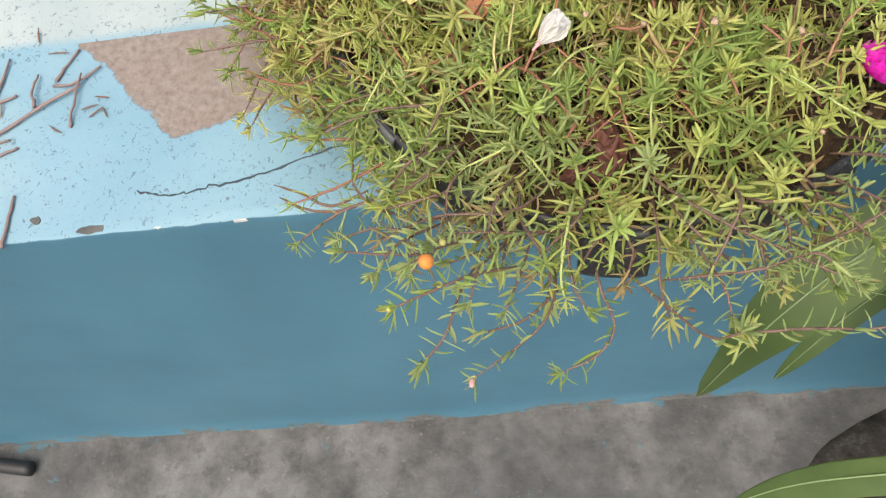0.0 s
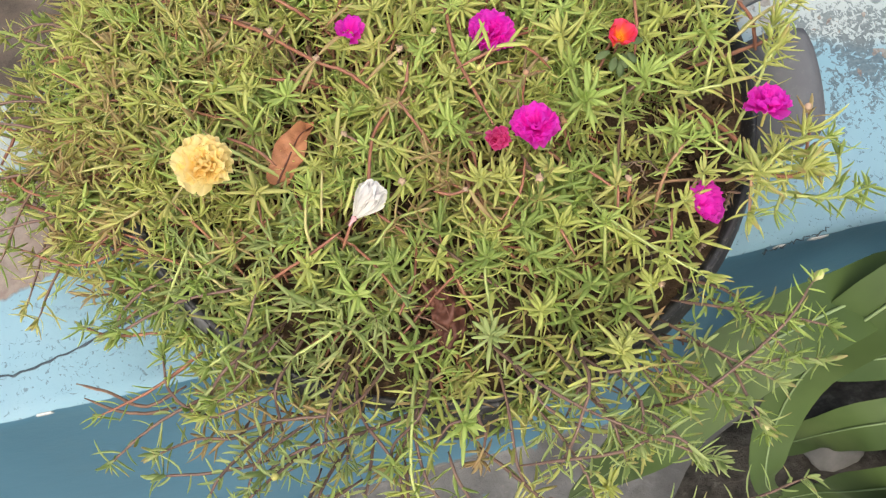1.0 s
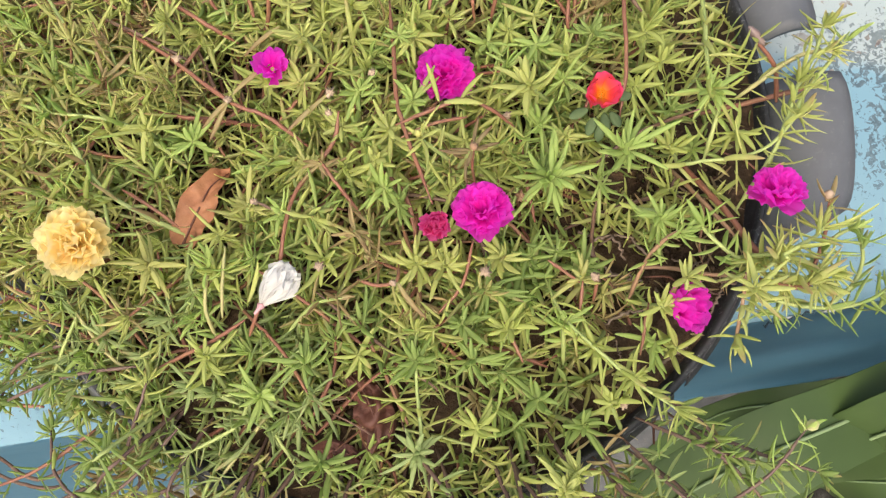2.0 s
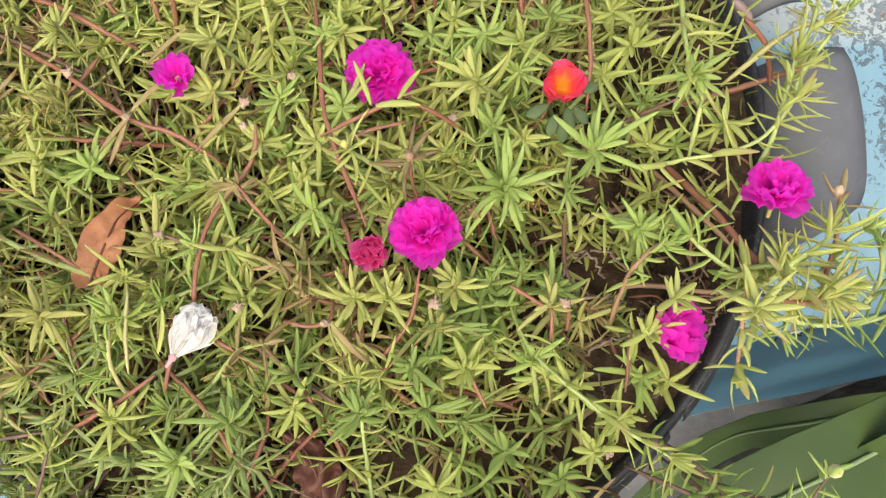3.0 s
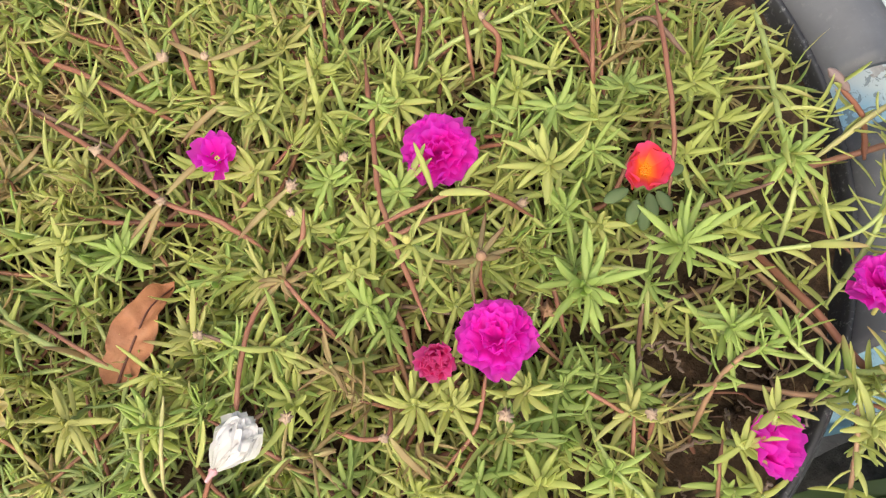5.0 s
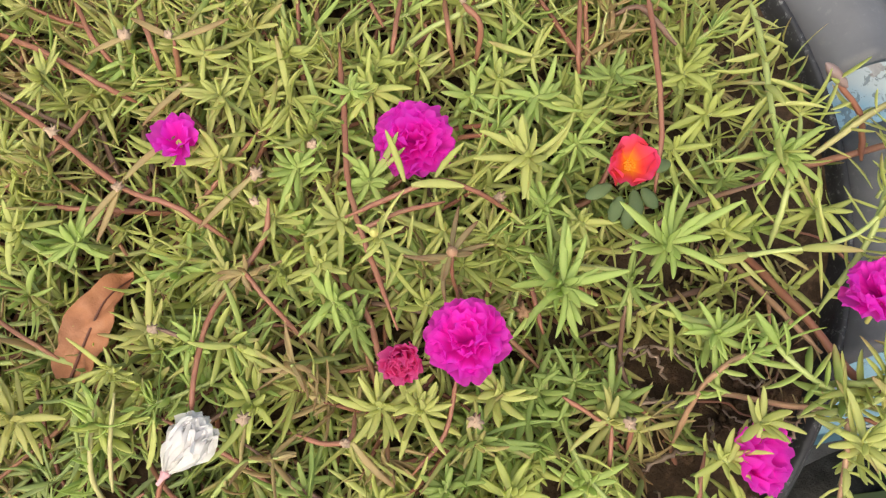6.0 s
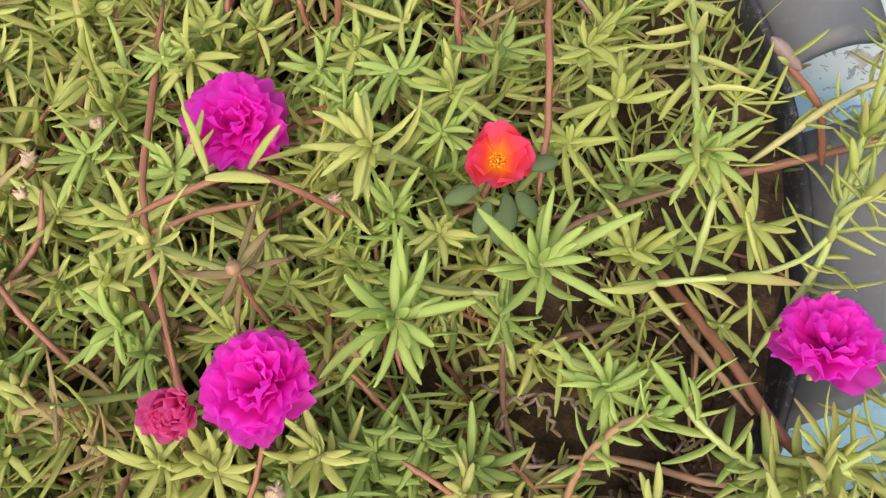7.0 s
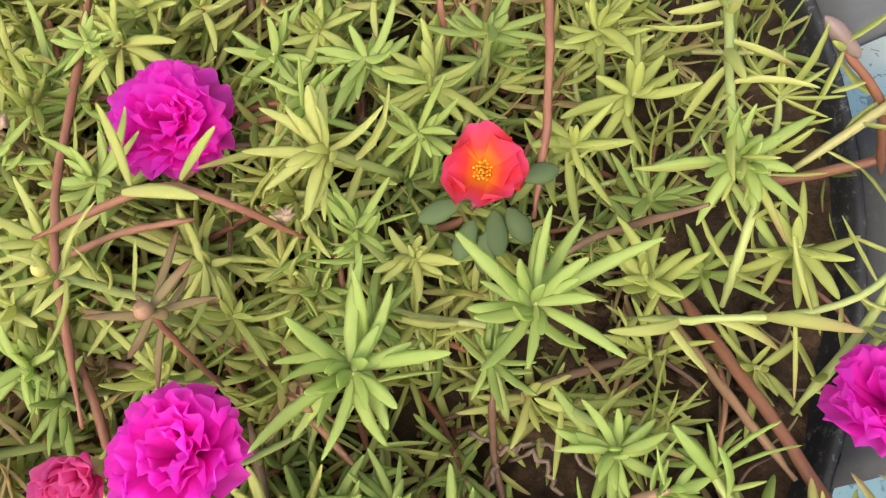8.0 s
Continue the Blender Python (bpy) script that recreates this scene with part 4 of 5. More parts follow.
# a bare-footed shoot that leans over the gap, and the ones that spring from the thick stem
shoot(rel([(0.27, 0.023, 0.13), (0.2765, 0.036, 0.147), (0.284, 0.047, 0.162), (0.295, 0.054, 0.173), (0.306, 0.056, 0.177)]), 0.0015, 0.0012, start=0.45, gap=0.0026, size=0.0145, tuft=10, leaf=LEAF_STAR, stem=STEM_TAN, width=0.003)
shoot(rel([(0.35, 0.024, 0.15), (0.341, 0.03, 0.163), (0.329, 0.04, 0.168), (0.32, 0.051, 0.17), (0.316, 0.061, 0.168)]), 0.0016, 0.0012, start=0.05, gap=0.003, size=0.02, tuft=8, leaf=LEAF_STAR, stem=STEM_GREEN, width=0.0037)
shoot(rel([(0.352, 0.024, 0.155), (0.362, 0.018, 0.174), (0.375, 0.008, 0.182)]), 0.0015, 0.0012, start=0.1, gap=0.003, size=0.024, tuft=10, leaf=LEAF_YELLOW, stem=STEM_GREEN, width=0.0044)
shoot(rel([(0.329, 0.022, 0.19), (0.324, 0.009, 0.192), (0.32, -0.004, 0.187), (0.317, -0.016, 0.18)]), 0.0013, 0.001, start=0.05, gap=0.0034, size=0.02, tuft=8, leaf=LEAF_YELLOW, stem=STEM_TAN, width=0.0042)
shoot(rel([(0.352, 0.024, 0.15), (0.353, 0.03, 0.165), (0.361, 0.034, 0.175)]), 0.0015, 0.0012, start=0.3, gap=0.004, size=0.02, tuft=9, leaf=LEAF, stem=STEM_GREEN, width=0.0036)

# dry fallen stems and shrivelled shreds on the bare soil: way over the ledge's height, thickness
FALLEN = [
    ([(0.236, 0.04, 0.118), (0.25, 0.043, 0.12), (0.266, 0.045, 0.12), (0.286, 0.038, 0.116)], 0.0019), ([(0.26, 0.033, 0.115), (0.271, 0.038, 0.117), (0.283, 0.042, 0.116)], 0.0017),
    ([(0.255, 0.013, 0.118), (0.264, 0.016, 0.121), (0.276, 0.018, 0.12), (0.291, 0.016, 0.117)], 0.002), ([(0.262, 0.067, 0.118), (0.269, 0.069, 0.124), (0.274, 0.064, 0.124), (0.275, 0.058, 0.121), (0.278, 0.054, 0.117)], 0.0014),
    ([(0.273, 0.071, 0.12), (0.283, 0.068, 0.122), (0.287, 0.061, 0.12), (0.293, 0.055, 0.116)], 0.0016), ([(0.25, 0.078, 0.117), (0.261, 0.071, 0.12), (0.271, 0.072, 0.12)], 0.0018),
    ([(0.25, 0.055, 0.113), (0.256, 0.063, 0.118), (0.257, 0.072, 0.117)], 0.0016), ([(0.26, 0.055, 0.116), (0.264, 0.048, 0.118), (0.268, 0.045, 0.115)], 0.0014),
    ([(0.326, 0.009, 0.112), (0.333, 0.019, 0.118), (0.339, 0.027, 0.116)], 0.0017), ([(0.288, -0.018, 0.113), (0.3, -0.012, 0.118), (0.305, -0.009, 0.116)], 0.0022),
    ([(0.259, 0.002, 0.114), (0.261, -0.007, 0.116), (0.261, -0.013, 0.113)], 0.0011), ([(0.293, 0.031, 0.12), (0.289, 0.024, 0.13), (0.287, 0.019, 0.14)], 0.0013),
    ([(0.31, 0.05, 0.112), (0.318, 0.043, 0.116), (0.33, 0.045, 0.112)], 0.0011), ([(0.302, 0.034, 0.113), (0.308, 0.027, 0.115), (0.316, 0.026, 0.112)], 0.001),
]
for pts, thick in FALLEN:
    wavy = spline(rel(pts), 16)
    wavy[1:-1] += rng.normal(0, 0.0007, (14, 3))
    fv, ff = tube(wavy, thick * 0.62 * rng.uniform(0.55, 1.25, 16), 7)
    mesh_object("fallen_stem", fv, ff, LITTER, plant, "dry grey-brown fallen stem on bare soil")


def litter():
    """Dry broken stems on the soil where the plant is thin."""
    for a, b, r in HOLES[3:]:
        for _ in range(2):
            x, y = a + rng.normal(0, r * 0.7), b + rng.normal(0, r * 0.7)
            az, ln = rng.uniform(0, 6.28), rng.uniform(0.012, 0.03)
            d = np.array([math.cos(az), math.sin(az), rng.uniform(-0.2, 0.3)]) * ln
            c = np.array([x, y, rng.uniform(0.1, 0.125)])
            shoot(rel([c - d, c - d * 0.3 + rng.normal(0, 0.004, 3), c + d * 0.4 + rng.normal(0, 0.004, 3), c + d]), rng.uniform(0.0005, 0.0013), 0.0004, bare=True, stem=STEM_DRY if rng.random() < 0.85 else STEM, apart=False)


litter()


def crumbs():
    """Lumps of soil and shrivelled shed leaves in the gaps."""
    v, f = [], []
    for a, b, r in HOLES[3:]:
        for _ in range(26):
            x, y, k = a + rng.normal(0, r * 0.8), b + rng.normal(0, r * 0.8), rng.uniform(0.001, 0.0034)
            if math.hypot(x - CX, y - CY) > R - 0.02:
                continue
            p, q = tube(spline([(x, y, 0.1 - k), (x, y, 0.102), (x, y, 0.102 + k)], 4), k * rng.uniform(0.4, 1.3, 4), 6)
            f += [tuple(i + len(v) for i in face) for face in q]
            v += list(rel(p) + rng.normal(0, 0.0004, p.shape))
        for _ in range(7):
            x, y, az = a + rng.normal(0, r * 0.7), b + rng.normal(0, r * 0.7), rng.uniform(0, 6.28)
            base, way = rel([(x, y, rng.uniform(0.104, 0.114))]), np.array([[math.cos(az), math.sin(az), rng.uniform(-0.1, 0.2)]])
            joined_leaves.append((*needles(base, way, np.array([[0, 0, 1.0]]), rng.uniform(0.008, 0.016, 1), rng.uniform(0.001, 0.0022, 1), rng.normal(0, 0.5, 1)), LEAF_KINDS.index(LEAF_RUST)))
    mesh_object("soil_grit", v, f, SOIL, plant)["kind"] = "stuff"


crumbs()


def lone_leaf(a, b, width, bend, material=LEAF):
    a, b = rel([a])[0], rel([b])[0]
    w = b - a
    mesh_object("leaf", *needles(a[None], w[None], np.array([[0, 0, 1.0]]), np.array([np.linalg.norm(w)]), np.array([width]), np.array([bend])), material, plant, along=ALONG)


lone_leaf((0.169, 0.158, 0.192), (0.167, 0.181, 0.2), 0.0032, 0.1)
lone_leaf((0.183, 0.158, 0.19), (0.196, 0.172, 0.196), 0.0032, 0.3)
lone_leaf((0.172, 0.152, 0.203), (0.195, 0.151, 0.205), 0.0042, 0.05, LEAF_YELLOW)
for a, b in [((0.0715, 0.2525, 0.19), (0.1, 0.256, 0.186)), ((0.0715, 0.2525, 0.19), (0.052, 0.272, 0.182)), ((0.05, 0.258, 0.19), (0.028, 0.262, 0.182)), ((0.075, 0.232, 0.182), (0.047, 0.222, 0.178)),
             ((0.04, 0.186, 0.186), (0.016, 0.176, 0.178)), ((0.041, 0.187, 0.188), (0.062, 0.208, 0.186)), ((0.1, 0.176, 0.188), (0.07, 0.161, 0.18)), ((0.127, 0.05, 0.186), (0.134, 0.028, 0.17)),
             ((0.036, 0.184, 0.184), (0.02, 0.165, 0.174))]:
    lone_leaf(a, b, 0.0036, 0.12, LEAF_TAN)
# sprays over the flaps
shoot(rel([(0.345, 0.02, 0.165), (0.362, 0.01, 0.175), (0.372, 0.012, 0.182)]), 0.0016, 0.0012, start=0.2, gap=0.003, size=0.021, tuft=14, leaf=LEAF_YELLOW)
shoot(rel([(0.367, 0.146, 0.14), (0.406, 0.161, 0.16), (0.426, 0.157, 0.17)]), 0.0018, 0.0012, start=0.2, gap=0.006, tuft=10, leaf=LEAF_YELLOW, stem=STEM_PALE)
shoot(rel([(0.335, 0.03, 0.14), (0.363, 0.002, 0.158), (0.41, -0.003, 0.14), (0.455, 0.01, 0.11)]), 0.0015, 0.001, start=0.25, gap=0.004, size=0.019, tuft=10, leaf=LEAF_GREEN, stem=STEM_GREEN)
SPRAYS_HIGH = [
    ([(0.35, 0.07, 0.14), (0.37, 0.095, 0.168), (0.386, 0.12, 0.172), (0.4, 0.143, 0.172)], 0.019, 0.0034, 12, LEAF_YELLOW),
    ([(0.395, 0.128, 0.15), (0.402, 0.142, 0.162), (0.416, 0.16, 0.166), (0.428, 0.18, 0.165)], 0.018, 0.004, 12, LEAF_YELLOW),
    ([(0.395, 0.12, 0.14), (0.41, 0.14, 0.156), (0.425, 0.153, 0.16), (0.442, 0.168, 0.16)], 0.017, 0.012, 8, LEAF_STAR),
    ([(0.335, 0.105, 0.145), (0.341, 0.121, 0.162), (0.353, 0.145, 0.167), (0.361, 0.165, 0.165)], 0.019, 0.0042, 12, LEAF),
    ([(0.324, 0.025, 0.15), (0.346, 0.025, 0.17), (0.36, 0.031, 0.175), (0.381, 0.039, 0.174), (0.389, 0.046, 0.172)], 0.023, 0.003, 12, LEAF_YELLOW),
]
SPRAYS_LOW = [
    ([(0.335, 0.038, 0.15), (0.356, 0.032, 0.172), (0.37, 0.023, 0.174), (0.39, 0.015, 0.168)], 0.022, 0.003, 12, LEAF_YELLOW),
    ([(0.38, 0.025, 0.14), (0.391, 0.03, 0.148), (0.405, 0.041, 0.15), (0.419, 0.045, 0.148)], 0.019, 0.0045, 12, LEAF_STAR),
    ([(0.4, 0.0, 0.12), (0.417, 0.011, 0.128), (0.427, 0.026, 0.13), (0.43, 0.04, 0.128)], 0.018, 0.006, 8, LEAF_GREEN),
    ([(0.376, 0.023, 0.145), (0.369, 0.01, 0.134), (0.364, -0.001, 0.122)], 0.02, 0.005, 8, LEAF_STAR), ([(0.28, 0.085, 0.14), (0.29, 0.075, 0.16), (0.308, 0.07, 0.162)], 0.019, 0.005, 12, LEAF_YELLOW),
]
for pts, size, gap, tuft, kind in SPRAYS_HIGH + SPRAYS_LOW:
    shoot(rel(pts), 0.0017, 0.0011, start=0.12, gap=gap, size=size, tuft=tuft, leaf=LEAF if kind == LEAF_YELLOW else kind, width=0.0031, stem=STEM_GREEN)
shoot(rel([(0.385, 0.02, 0.145), (0.389, 0.033, 0.158), (0.396, 0.05, 0.165), (0.398, 0.061, 0.167)]), 0.0014, 0.0011, start=0.5, gap=0.012, size=0.018, tuft=4, leaf=LEAF_TAN)
# shoots that hang over the wall's face
HANGING_LEFT = [
    ([(-0.02, -0.09, 0.12), (-0.05, -0.115, 0.16), (-0.075, -0.13, 0.165)], 0.005, 10), ([(0.0, -0.1, 0.12), (-0.02, -0.13, 0.15), (-0.03, -0.16, 0.15)], 0.005, 9),
    ([(-0.05, -0.07, 0.11), (-0.085, -0.1, 0.14), (-0.105, -0.125, 0.14)], 0.005, 9), ([(0.02, -0.1, 0.12), (0.01, -0.135, 0.14), (-0.005, -0.165, 0.135)], 0.006, 8),
    ([(0.2, -0.1, 0.12), (0.225, -0.14, 0.14), (0.24, -0.165, 0.135)], 0.0055, 9), ([(0.25, -0.06, 0.12), (0.275, -0.1, 0.15), (0.31, -0.13, 0.15)], 0.0055, 9),
    ([(0.26, -0.05, 0.13), (0.295, -0.075, 0.16), (0.33, -0.09, 0.155)], 0.0055, 9),
]
HANGING_SHORT = [
    ([(0.14, -0.1, 0.12), (0.16, -0.15, 0.13), (0.165, -0.18, 0.12)], 0.006, 9), ([(0.061, -0.084, 0.1), (0.01, -0.094, 0.13), (-0.033, -0.1, 0.15), (-0.059, -0.111, 0.15)], 0.006, 10),
    ([(0.038, -0.114, 0.1), (0.035, -0.145, 0.11), (0.018, -0.171, 0.11), (-0.035, -0.2, 0.088)], 0.011, 4),
    ([(0.071, -0.118, 0.1), (0.073, -0.138, 0.1), (0.081, -0.166, 0.09), (0.066, -0.185, 0.08), (0.033, -0.197, 0.072)], 0.011, 9),
    ([(-0.021, -0.111, 0.12), (-0.037, -0.14, 0.13), (-0.051, -0.175, 0.13), (-0.074, -0.192, 0.11)], 0.008, 8),
    ([(0.095, -0.119, 0.09), (0.122, -0.155, 0.1), (0.146, -0.189, 0.12), (0.169, -0.192, 0.14)], 0.013, 16),
]
HANGING_LONG = [
    ([(0.171, -0.19, 0.13), (0.216, -0.194, 0.14), (0.254, -0.2, 0.15), (0.306, -0.194, 0.15)], 0.008, 6),
    ([(0.218, -0.12, 0.1), (0.25, -0.124, 0.14), (0.289, -0.109, 0.16), (0.318, -0.092, 0.18), (0.345, -0.069, 0.185)], 0.009, 5),
    ([(0.254, -0.068, 0.1), (0.279, -0.1, 0.14), (0.284, -0.138, 0.15), (0.288, -0.153, 0.149)], 0.009, 7),
    ([(0.008, -0.127, 0.14), (-0.028, -0.144, 0.17), (-0.057, -0.158, 0.18), (-0.084, -0.168, 0.18)], 0.006, 10), ([(-0.061, -0.094, 0.1), (-0.098, -0.095, 0.11), (-0.143, -0.088, 0.11)], 0.01, 9),
    ([(0.04, -0.134, 0.1), (0.009, -0.158, 0.1), (-0.03, -0.164, 0.09)], 0.009, 6),
]
HANGING_MIDDLE = [
    ([(0.118, -0.141, 0.12), (0.181, -0.15, 0.15), (0.216, -0.148, 0.17), (0.236, -0.169, 0.17)], 0.006, 11),
    ([(0.112, -0.04, 0.12), (0.151, -0.099, 0.15), (0.195, -0.137, 0.16), (0.246, -0.171, 0.16)], 0.006, 11), ([(0.29, -0.11, 0.14), (0.32, -0.115, 0.15), (0.35, -0.12, 0.14)], 0.006, 10),
    ([(0.27, -0.03, 0.12), (0.295, -0.06, 0.155), (0.305, -0.09, 0.15)], 0.005, 10), ([(0.23, -0.07, 0.12), (0.25, -0.11, 0.15), (0.27, -0.135, 0.145)], 0.005, 10),
    ([(0.28, -0.05, 0.13), (0.3, -0.08, 0.16), (0.325, -0.115, 0.15)], 0.005, 9), ([(0.2, -0.08, 0.12), (0.21, -0.12, 0.15), (0.2, -0.15, 0.14)], 0.005, 10),
]
HANGING_RIGHT = [
    ([(0.24, -0.09, 0.12), (0.28, -0.13, 0.13), (0.3, -0.16, 0.12)], 0.006, 9), ([(0.29, -0.06, 0.13), (0.33, -0.085, 0.15), (0.36, -0.1, 0.15)], 0.006, 9),
    ([(0.17, -0.09, 0.12), (0.185, -0.125, 0.15), (0.19, -0.16, 0.14)], 0.0055, 10),
]
FRONT = HANGING_LEFT + HANGING_SHORT + HANGING_LONG + HANGING_MIDDLE + HANGING_RIGHT
for pts, gap, tuft in FRONT:
    shoot(rel(pts), 0.0014, 0.0009, start=0.1, gap=gap * 0.7, size=0.0165, tuft=tuft + 2, width=0.0033, leaf=[LEAF_STAR, LEAF_PALE, LEAF_PALE, LEAF_GREEN][int(rng.integers(0, 4))], stem=STEM_DARK)
# the fringe: shoots that spill over the front rim
for _ in range(26):
    a = radians(rng.uniform(-140, -66))
    u = np.array([math.cos(a), math.sin(a), 0.0])
    side = np.array([-u[1], u[0], 0.0])
    o = np.array([CX, CY, 0.0])
    sw = rng.normal(0, 0.03)
    reach = rng.uniform(0.295, 0.35)
    top = rng.uniform(0.11, 0.165)
    pts = [o + u * 0.235 + side * sw * 0.2 + np.array([0, 0, 0.1]), o + u * 0.285 + side * sw * 0.6 + np.array([0, 0, top]),
           o + u * reach * 0.95 + side * sw * 1.4 + np.array([0, 0, top - rng.uniform(0.0, 0.02)]), o + u * reach + side * (sw * 2 + rng.normal(0, 0.012)) + np.array([0, 0, top - rng.uniform(0.01, 0.05)])]
    shoot(rel(pts), 0.0015, 0.001, start=0.12, gap=rng.uniform(0.005, 0.0075), size=rng.uniform(0.017, 0.023), tuft=int(rng.integers(7, 11)), width=0.0031,
          leaf=[LEAF, LEAF_PALE, LEAF_OLIVE, LEAF_GREEN, LEAF_TAN][int(rng.integers(0, 5))], stem=STEM_DARK if rng.random() < 0.75 else STEM_GREEN)
# shoots over the corner between ledge and wall
CORNER_LEDGE = [
    ([(-0.055, 0.034, 0.13), (-0.098, 0.036, 0.128), (-0.131, 0.032, 0.12), (-0.163, 0.027, 0.108)], 0.0045, LEAF_GREEN),
    ([(-0.073, -0.031, 0.125), (-0.058, -0.007, 0.14), (-0.041, 0.024, 0.15)], 0.006, LEAF),
    ([(-0.07, -0.06, 0.1), (-0.081, -0.073, 0.108), (-0.111, -0.067, 0.104), (-0.148, -0.069, 0.09)], 0.007, LEAF_PALE),
    ([(-0.1, -0.035, 0.1), (-0.13, -0.045, 0.105), (-0.156, -0.055, 0.1), (-0.185, -0.067, 0.085)], 0.007, LEAF_PALE),
    ([(-0.09, -0.055, 0.1), (-0.112, -0.045, 0.104), (-0.128, -0.024, 0.104), (-0.131, 0.007, 0.1)], 0.0045, LEAF_GREEN),
    ([(-0.038, -0.045, 0.12), (-0.076, -0.055, 0.122), (-0.103, -0.055, 0.115)], 0.0045, LEAF), ([(-0.028, -0.075, 0.11), (-0.065, -0.092, 0.108), (-0.083, -0.114, 0.095)], 0.0045, LEAF_PALE),
]
CORNER_WALL = [
    ([(-0.032, -0.008, 0.125), (-0.067, -0.038, 0.128), (-0.093, -0.048, 0.12)], 0.0045, LEAF_GREEN),
    ([(-0.1, 0.06, 0.12), (-0.135, 0.055, 0.115), (-0.16, 0.045, 0.1), (-0.172, 0.03, 0.088)], 0.0042, LEAF_GREEN),
    ([(0.062, -0.084, 0.11), (0.007, -0.093, 0.112), (-0.052, -0.107, 0.105)], 0.006, LEAF_PALE),
]
for pts, gap, kind in CORNER_LEDGE + CORNER_WALL:
    shoot(rel(pts), 0.0014, 0.001, start=0.1, gap=gap, size=0.0175, tuft=11, width=0.0032, leaf=kind, stem=STEM_DARK)
for pts in ([(-0.144, 0.068, 0.095), (-0.16, 0.071, 0.09), (-0.176, 0.076, 0.086)], [(-0.12, -0.02, 0.085), (-0.157, -0.026, 0.074), (-0.188, -0.006, 0.066), (-0.216, 0.009, 0.06)], [(-0.13, -0.035, 0.085), (-0.155, -0.032, 0.074), (-0.183, -0.022, 0.064), (-0.211, -0.004, 0.058)]):
    shoot(rel(pts), 0.0016, 0.0011, bare=True, stem=STEM_DRY)
# thin shoots that straggle past the crown over the ledge
for k in range(30):
    a = radians(142 + 50 * (k + rng.uniform(0, 1)) / 30)
    u = np.array([math.cos(a), math.sin(a), 0.0])
    side = np.array([-u[1], u[0], 0.0]) * rng.normal(0, 0.03)
    o, reach = np.array([CX, CY, 0.0]), rng.uniform(0.37, 0.425)
    top = rng.uniform(0.07, 0.14)
    shoot(rel([o + u * 0.3 + np.array([0, 0, 0.1]), o + u * 0.345 + side * 0.1 + np.array([0, 0, top]), o + u * reach + side + np.array([0, 0, top - rng.uniform(0, 0.02)])]), 0.0014, 0.001,
          start=0.05, gap=rng.uniform(0.0045, 0.0065), size=rng.uniform(0.015, 0.02), tuft=8, width=0.0027, leaf=LEAF_GREEN if rng.random() < 0.5 else LEAF_OLIVE, stem=STEM_DARK if rng.random() < 0.6 else STEM_DRY)
# shoots that lie over the ledge
for pts in ([(-0.13, 0.096, 0.12), (-0.215, 0.148, 0.11), (-0.296, 0.209, 0.1)], [(-0.147, 0.105, 0.1), (-0.194, 0.1, 0.09), (-0.255, 0.135, 0.08)],
            [(-0.104, 0.153, 0.15), (-0.196, 0.204, 0.12), (-0.307, 0.27, 0.11)], [(-0.13, 0.02, 0.11), (-0.17, 0.03, 0.1), (-0.2, 0.05, 0.08)],
            [(-0.1, 0.0, 0.1), (-0.14, -0.02, 0.1), (-0.19, -0.03, 0.09)]):
    shoot(rel(pts), 0.0016, 0.001, start=0.1, gap=0.0065, size=0.016, tuft=8, width=0.0026, leaf=LEAF_GREEN)
rng = np.random.default_rng(21)
for x, y, z, size, tuft, kind in STARS:
    az, k = rng.uniform(0, 6.28), rng.uniform(0.0, 0.012)
    lean = np.array([math.cos(az), math.sin(az), 0.0]) * k
    top = np.array([x, y, z])
    shoot(rel([top - lean * 2 - np.array([0, 0, 0.045]), top - lean * 0.8 - np.array([0, 0, 0.018]), top]), 0.0016, 0.0013, start=0.5, gap=0.0045, size=size, tuft=tuft, leaf=kind,
          stem=STEM_GREEN, width=0.0024 if kind in (LEAF_RUST, LEAF_TAN) else 0.0038 if size > 0.0225 else 0.0034 if size > 0.018 else 0.0027, single=True, star=(26, 100), stray=0.25 if size > 0.0205 else 0.6)

join_up("foliage", joined_leaves, LEAF_KINDS)
join_up("stem_tangle", joined_stems, STEM_KINDS)

# ---- flowers ----
rng = np.random.default_rng(5)


def petal_mesh(name, material, length, width, cup, notch, seed, frill=0.05, bow=0.2):
    """A thin petal: narrow at its base (y = 0), wide and frilled at the rim, curved up by cup."""
    r = np.random.default_rng(seed)
    na, nb = 13, 7
    ph = r.uniform(0, 6.28, 3)
    v, f = [], []
    for j in range(nb):
        t = j / (nb - 1)
        w = width * (0.18 + 0.82 * math.sin(min(1, t * 1.12) * math.pi / 2)) * (1 - 0.22 * max(0, t - 0.8) / 0.2)
        for i in range(na):
            s = 2 * i / (na - 1) - 1
            edge = 1 - notch * max(0, 1 - abs(s) / 0.3) * max(0, t - 0.7) / 0.3 - bow * abs(s) ** 2.6 * t + notch * (0.5 * math.sin(9 * s + ph[2]) + 0.5 * math.sin(19 * s + ph[0])) * max(0, t - 0.8)
            y = length * t * edge
            z = cup * length * t ** 1.8 + 0.1 * width * (s * s - 0.3) * t + 0.05 * length * t * math.sin(3.2 * s + ph[0]) + frill * length * t * t * math.sin(7 * s + ph[1])
            v.append((0.5 * w * s, y, z))
    for j in range(nb - 1):
        for i in range(na - 1):
            f.append((j * na + i, j * na + i + 1, (j + 1) * na + i + 1, (j + 1) * na + i))
    me = bpy.data.meshes.new(name)
    me.from_pydata(v, [], f)
    me.materials.append(material)
    me.polygons.foreach_set("use_smooth", [True] * len(f))
    return me


